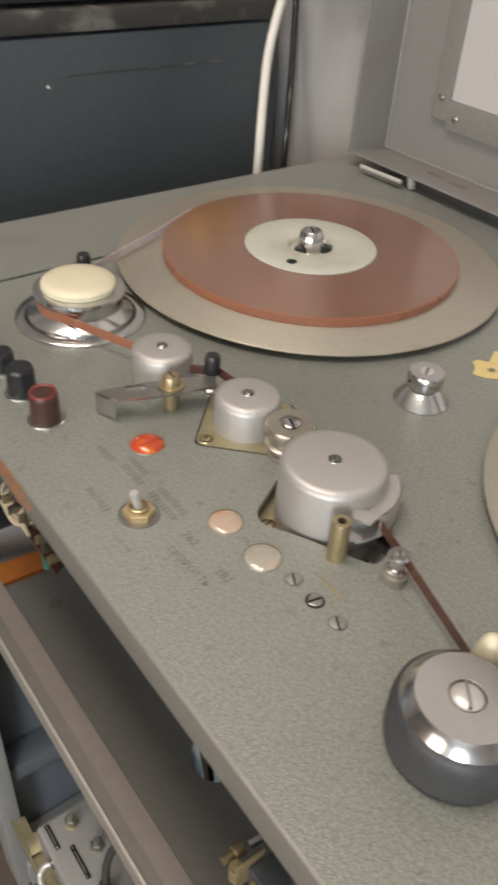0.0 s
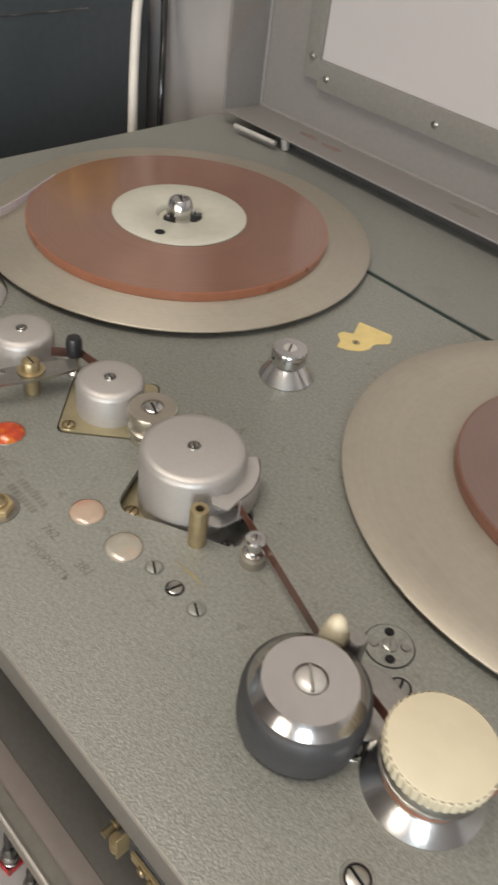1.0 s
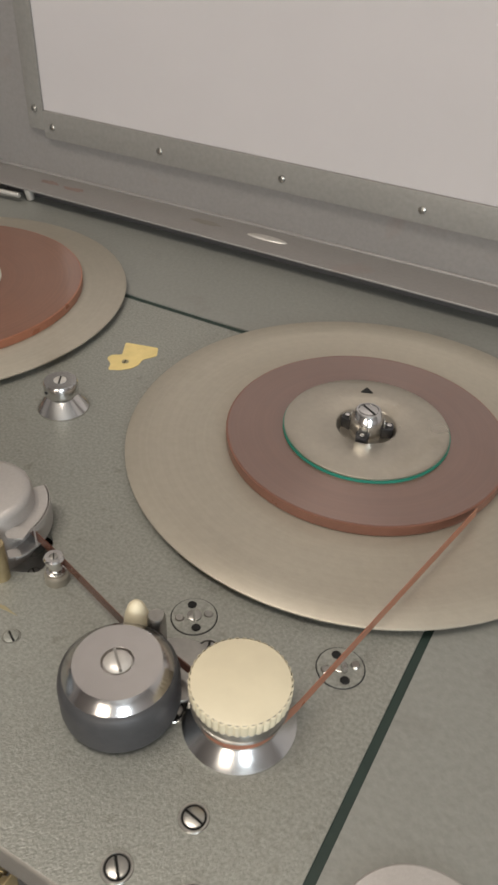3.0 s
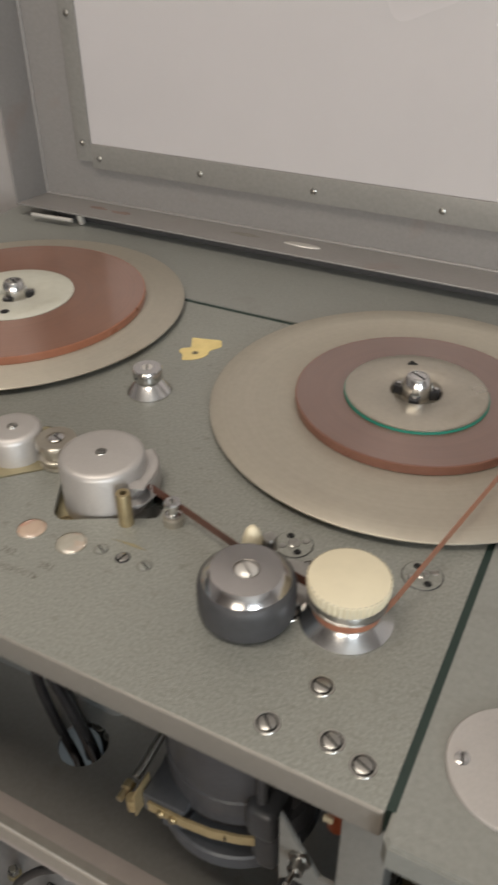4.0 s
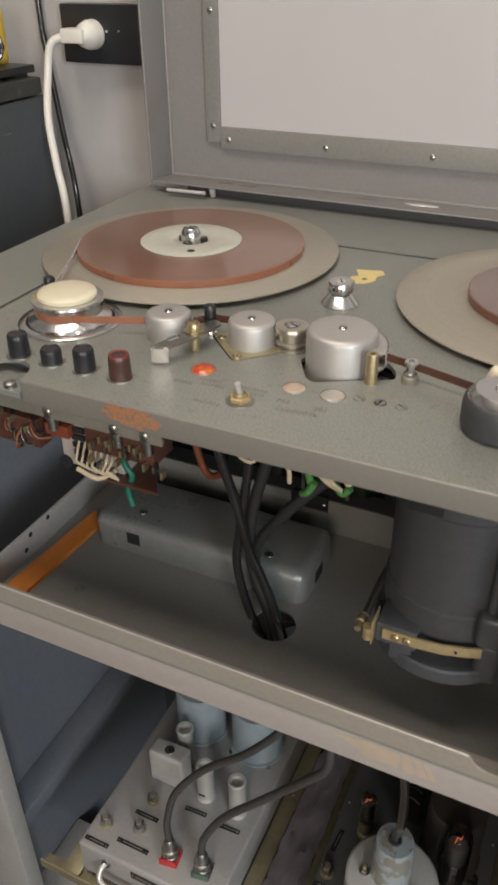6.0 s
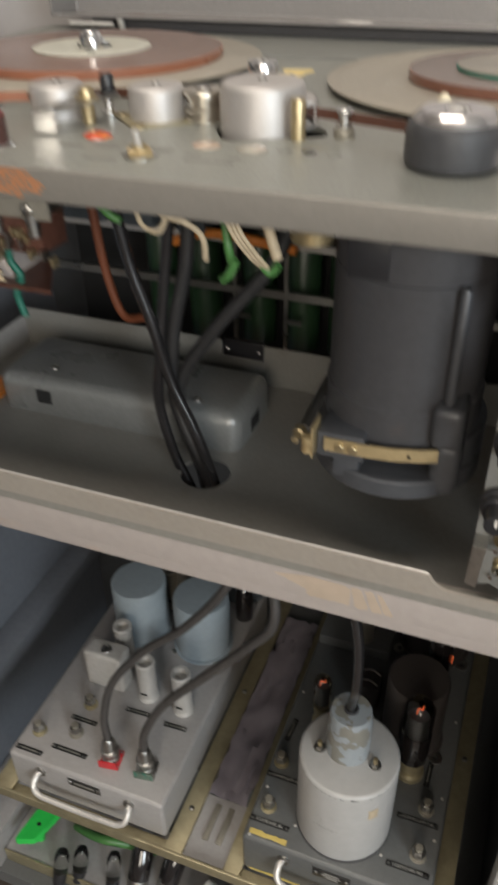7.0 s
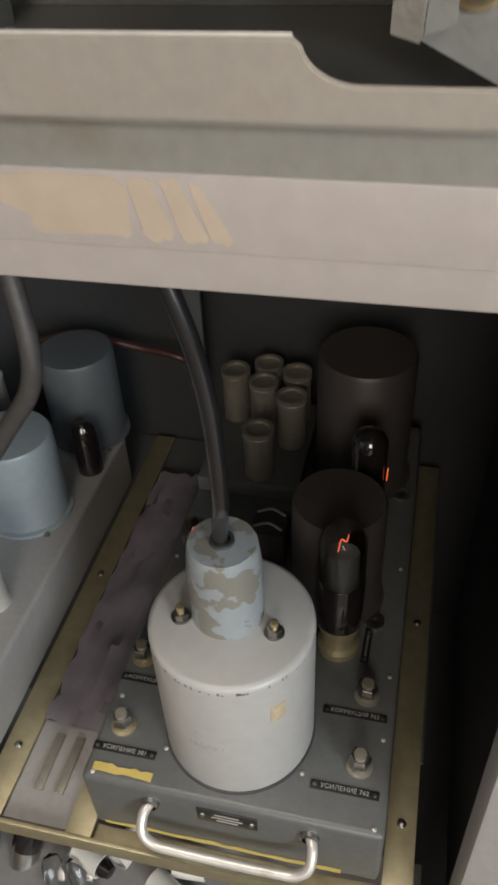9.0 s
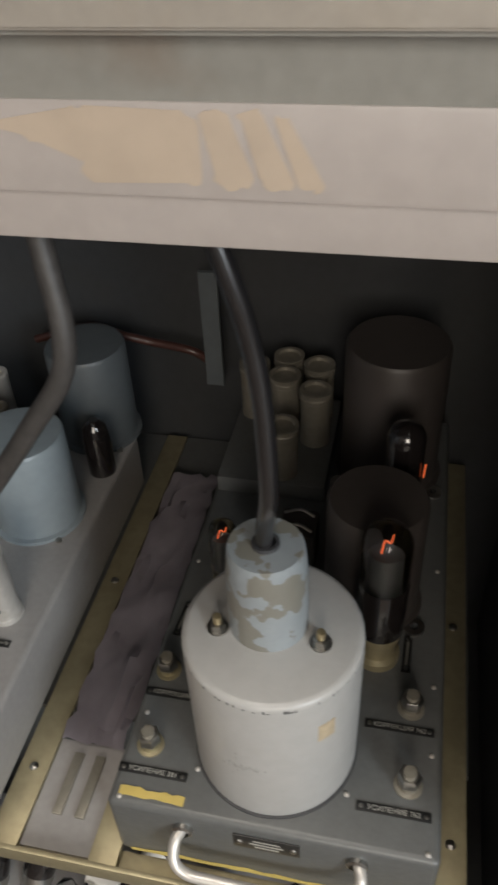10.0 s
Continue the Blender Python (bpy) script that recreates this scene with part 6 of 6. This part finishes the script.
for x, y, tn in ((-0.2790, 0.0560, 70), (-0.2480, 0.0720, 160), (-0.1860, 0.0680, 95), (-0.2020, 0.0440, 60)):
    ob = thing("white_sleeve", (x, y, BZ + 0.0440), "white plastic sleeve over a spare valve's base", "sleeve", "white sleeves at the bottom")
    ob.matrix_world = pose(x, y, BZ + 0.0440, 90, 0, tn)
    part("tube", lathe([(0.0100, -0.015), (0.0115, -0.015), (0.0118, 0.015), (0.0100, 0.015), (0.0095, -0.012)], 28), WHITE_PLASTIC, ob)
    part("valve", lathe([(0, 0.028), (0.0060, 0.026), (0.0088, 0.018), (0.0090, 0.0), (0, 0.0)], 20), SMOKED, ob)
for x, y, r, h, tn, tl, mat in ((-0.4170, 0.0300, 0.0095, 0.045, 10, 30, GLASS), (-0.3860, 0.0430, 0.0150, 0.060, 5, 40, SMOKED), (-0.3470, 0.0540, 0.0150, 0.062, -10, 40, SMOKED),
                                (-0.2980, 0.0200, 0.0095, 0.042, 30, 55, GLASS), (-0.2700, 0.0270, 0.0095, 0.042, 45, 55, GLASS), (-0.4890, 0.0150, 0.0100, 0.040, 0, 25, GLASS), (-0.4660, 0.0270, 0.0100, 0.040, 0, 25, GLASS),
                                (-0.0930, 0.0640, 0.0090, 0.040, 60, 60, GLASS), (-0.1700, 0.0420, 0.0100, 0.036, 80, 70, SMOKED)):
    spare_valve((x, y, BZ + 0.026), r, h, tn, -tl, mat, "dark spare valve standing at the bottom" if mat is SMOKED else "clear glass spare valve lying at the bottom")
tgm = thing("plastic_tag", (-0.5420, 0.0500, BZ + 0.050), "bright green folded plastic tag", "tag")
tagm = prism(rounded([(-0.016, -0.030), (0.010, -0.020), (0.022, 0.026), (0.010, 0.030), (-0.010, 0.018)], 0.004), 0, 0.012)
part("tag", tagm, GREEN_TAG, tgm)
part("hole", lathe([(0, 0.0124), (0.003, 0.0124)], 12, (0.004, 0.0, 0)), HOLLOW_SHADE, tgm)
part("stem", lathe([(0.006, -0.050), (0.006, 0.0)], 12), GREEN_TAG, tgm)
cable("green_wire", [(-0.500, 0.080, BZ + 0.03), (-0.470, 0.068, BZ + 0.05), (-0.440, 0.064, BZ + 0.06), (-0.410, 0.074, BZ + 0.05), (-0.380, 0.09, BZ + 0.02)], 0.0065, GREEN_WIRE, "loose green cable at the bottom", "wire")
rb = thing("red_bottle", (-0.3440, 0.0760, BZ + 0.004), "small red plastic bottle at the bottom", "bottle")
part("cap", lathe([(0.005, 0), (0.005, 0.050), (0.004, 0.053), (0, 0.054)], 14), RED_PAINT, rb)
tb = thing("storage_box", (-0.612, 0.030, BZ), "grey metal storage box at the bottom", "box")
part("body", box(-0.030, 0.030, -0.026, 0.12, 0, 0.060, 0.002), CHASSIS, tb)
bt = thing("bottom_tray", (-0.30, 0.02, BZ), "grey sheet metal tray holding spare valves", "tray")
btm = box(-0.28, 0.32, 0.0, 0.10, 0.0, 0.0240)
part("sheet", btm, CHASSIS, bt)
part("front_edge", box(-0.28, 0.32, -0.0030, -0.0002, 0.0, 0.0260, 0.0008), PASSIVATED, bt, "dull yellow front edge")

# ---- beside and behind the console ----
SEAM_Z = 1.115   # height of the scratch across the panel
dc = thing("dark_cabinet", (-1.129, 0.28, FLOOR_Z), "dark blue-grey metal cabinet standing beside the console", "cabinet")
part("body", box(-0.31, 0.30, -0.75, 0.275, 0.0, 1.153, 0.004), DARK_BLUE_METAL, dc)
part("top_frame", box(-0.31, 0.302, -0.75, 0.265, 1.1555, 1.1770, 0.003), DUSTY_BLACK, dc)
part("scratch", box(0.2990, 0.3006, -0.010, 0.190, SEAM_Z, SEAM_Z + 0.0014, 0.0004), DUSTY_BLACK, dc, "faint dusty scratch across the panel")
part("spot", lathe([(0, 0.0008), (0.0018, 0.0006), (0.0018, 0)], 10, (0.3002, -0.027, 1.107), axis=Matrix.Rotation(radians(90), 4, "Y")), WHITE_PLASTIC, dc)
rk2 = thing("top_tray", (-1.135, 0.28, FLOOR_Z + 1.177), "black metal tray on the dark cabinet", "tray")
part("plate", box(-0.30, 0.296, -0.20, 0.270, 0.0045, 0.0145, 0.002), BLACK_PLASTIC, rk2)
for y in (-0.17, 0.235):
    part("foot", box(0.265, 0.290, y, y + 0.025, 0.0, 0.0045), BLACK_PLASTIC, rk2)
yt = thing("yellow_device", (-0.898, 0.505, FLOOR_Z + 1.1915), "yellow plastic case with black leads on the tray", "device")
part("case", box(-0.075, 0.030, -0.035, 0.035, 0.0, 0.070, 0.012, 4), YELLOW_PLASTIC, yt)
part("cap", lathe([(0.009, 0.068), (0.009, 0.082), (0.012, 0.083), (0.011, 0.096), (0, 0.097)], 20, (-0.020, 0, 0)), WHITE_PLASTIC, yt)
for k in range(3):
    part("lead", sweep([(0.010 - 0.03 * k, -0.036, 0.055), (0.014 - 0.03 * k, -0.040, 0.02), (0.05 - 0.02 * k, -0.042, 0.006), (0.070, -0.03, 0.022), (0.050, -0.02, 0.055)], 0.0030, 8, 5), BLACK_CABLE, yt)
part("clip", sweep([(0.03, -0.045, 0.006), (0.06, -0.045, 0.008)], 0.004, 8, 2), RED_PAINT, yt)

so = thing("wall_socket", (-0.745, 0.600, 1.028), "black double wall socket plate", "socket")
part("plate", box(-0.062, 0.062, -0.022, 0.0, -0.036, 0.036, 0.003), BLACK_PLASTIC, so)
for x in (0.012, 0.030):
    part("contact", lathe([(0.0022, 0), (0.0016, 0.001), (0, 0.001)], 10, (x, -0.0222, 0.004), axis=face_out), CHROME, so)
pg = thing("mains_plug", (-0.756, 0.578, 1.028), "white mains plug with its cable in the wall socket", "plug")
part("body", lathe([(0, 0), (0.0185, 0), (0.0180, 0.010), (0.0150, 0.020), (0.008, 0.028), (0, 0.029)], 28, axis=face_out), WHITE_PLASTIC, pg)
part("grip", box(-0.030, 0.006, -0.034, -0.012, -0.009, 0.009, 0.004), WHITE_PLASTIC, pg)
part("cord", sweep([(-0.024, -0.026, 0.0), (-0.045, -0.034, -0.010), (-0.052, -0.040, -0.045), (-0.046, -0.060, -0.100), (-0.026, -0.080, -0.160), (-0.008, -0.095, -0.215), (-0.006, -0.100, -0.40)], 0.0055, 12, 8), WHITE_PLASTIC, pg, "white mains cord")
cable("wall_cable", [(-0.855, 0.590, 2.4), (-0.850, 0.590, 1.15), (-0.846, 0.588, 1.02), (-0.820, 0.570, 0.90), (-0.790, 0.545, 0.80), (-0.785, 0.54, 0.50)], 0.0042, BLACK_CABLE, "black cable running down the wall")
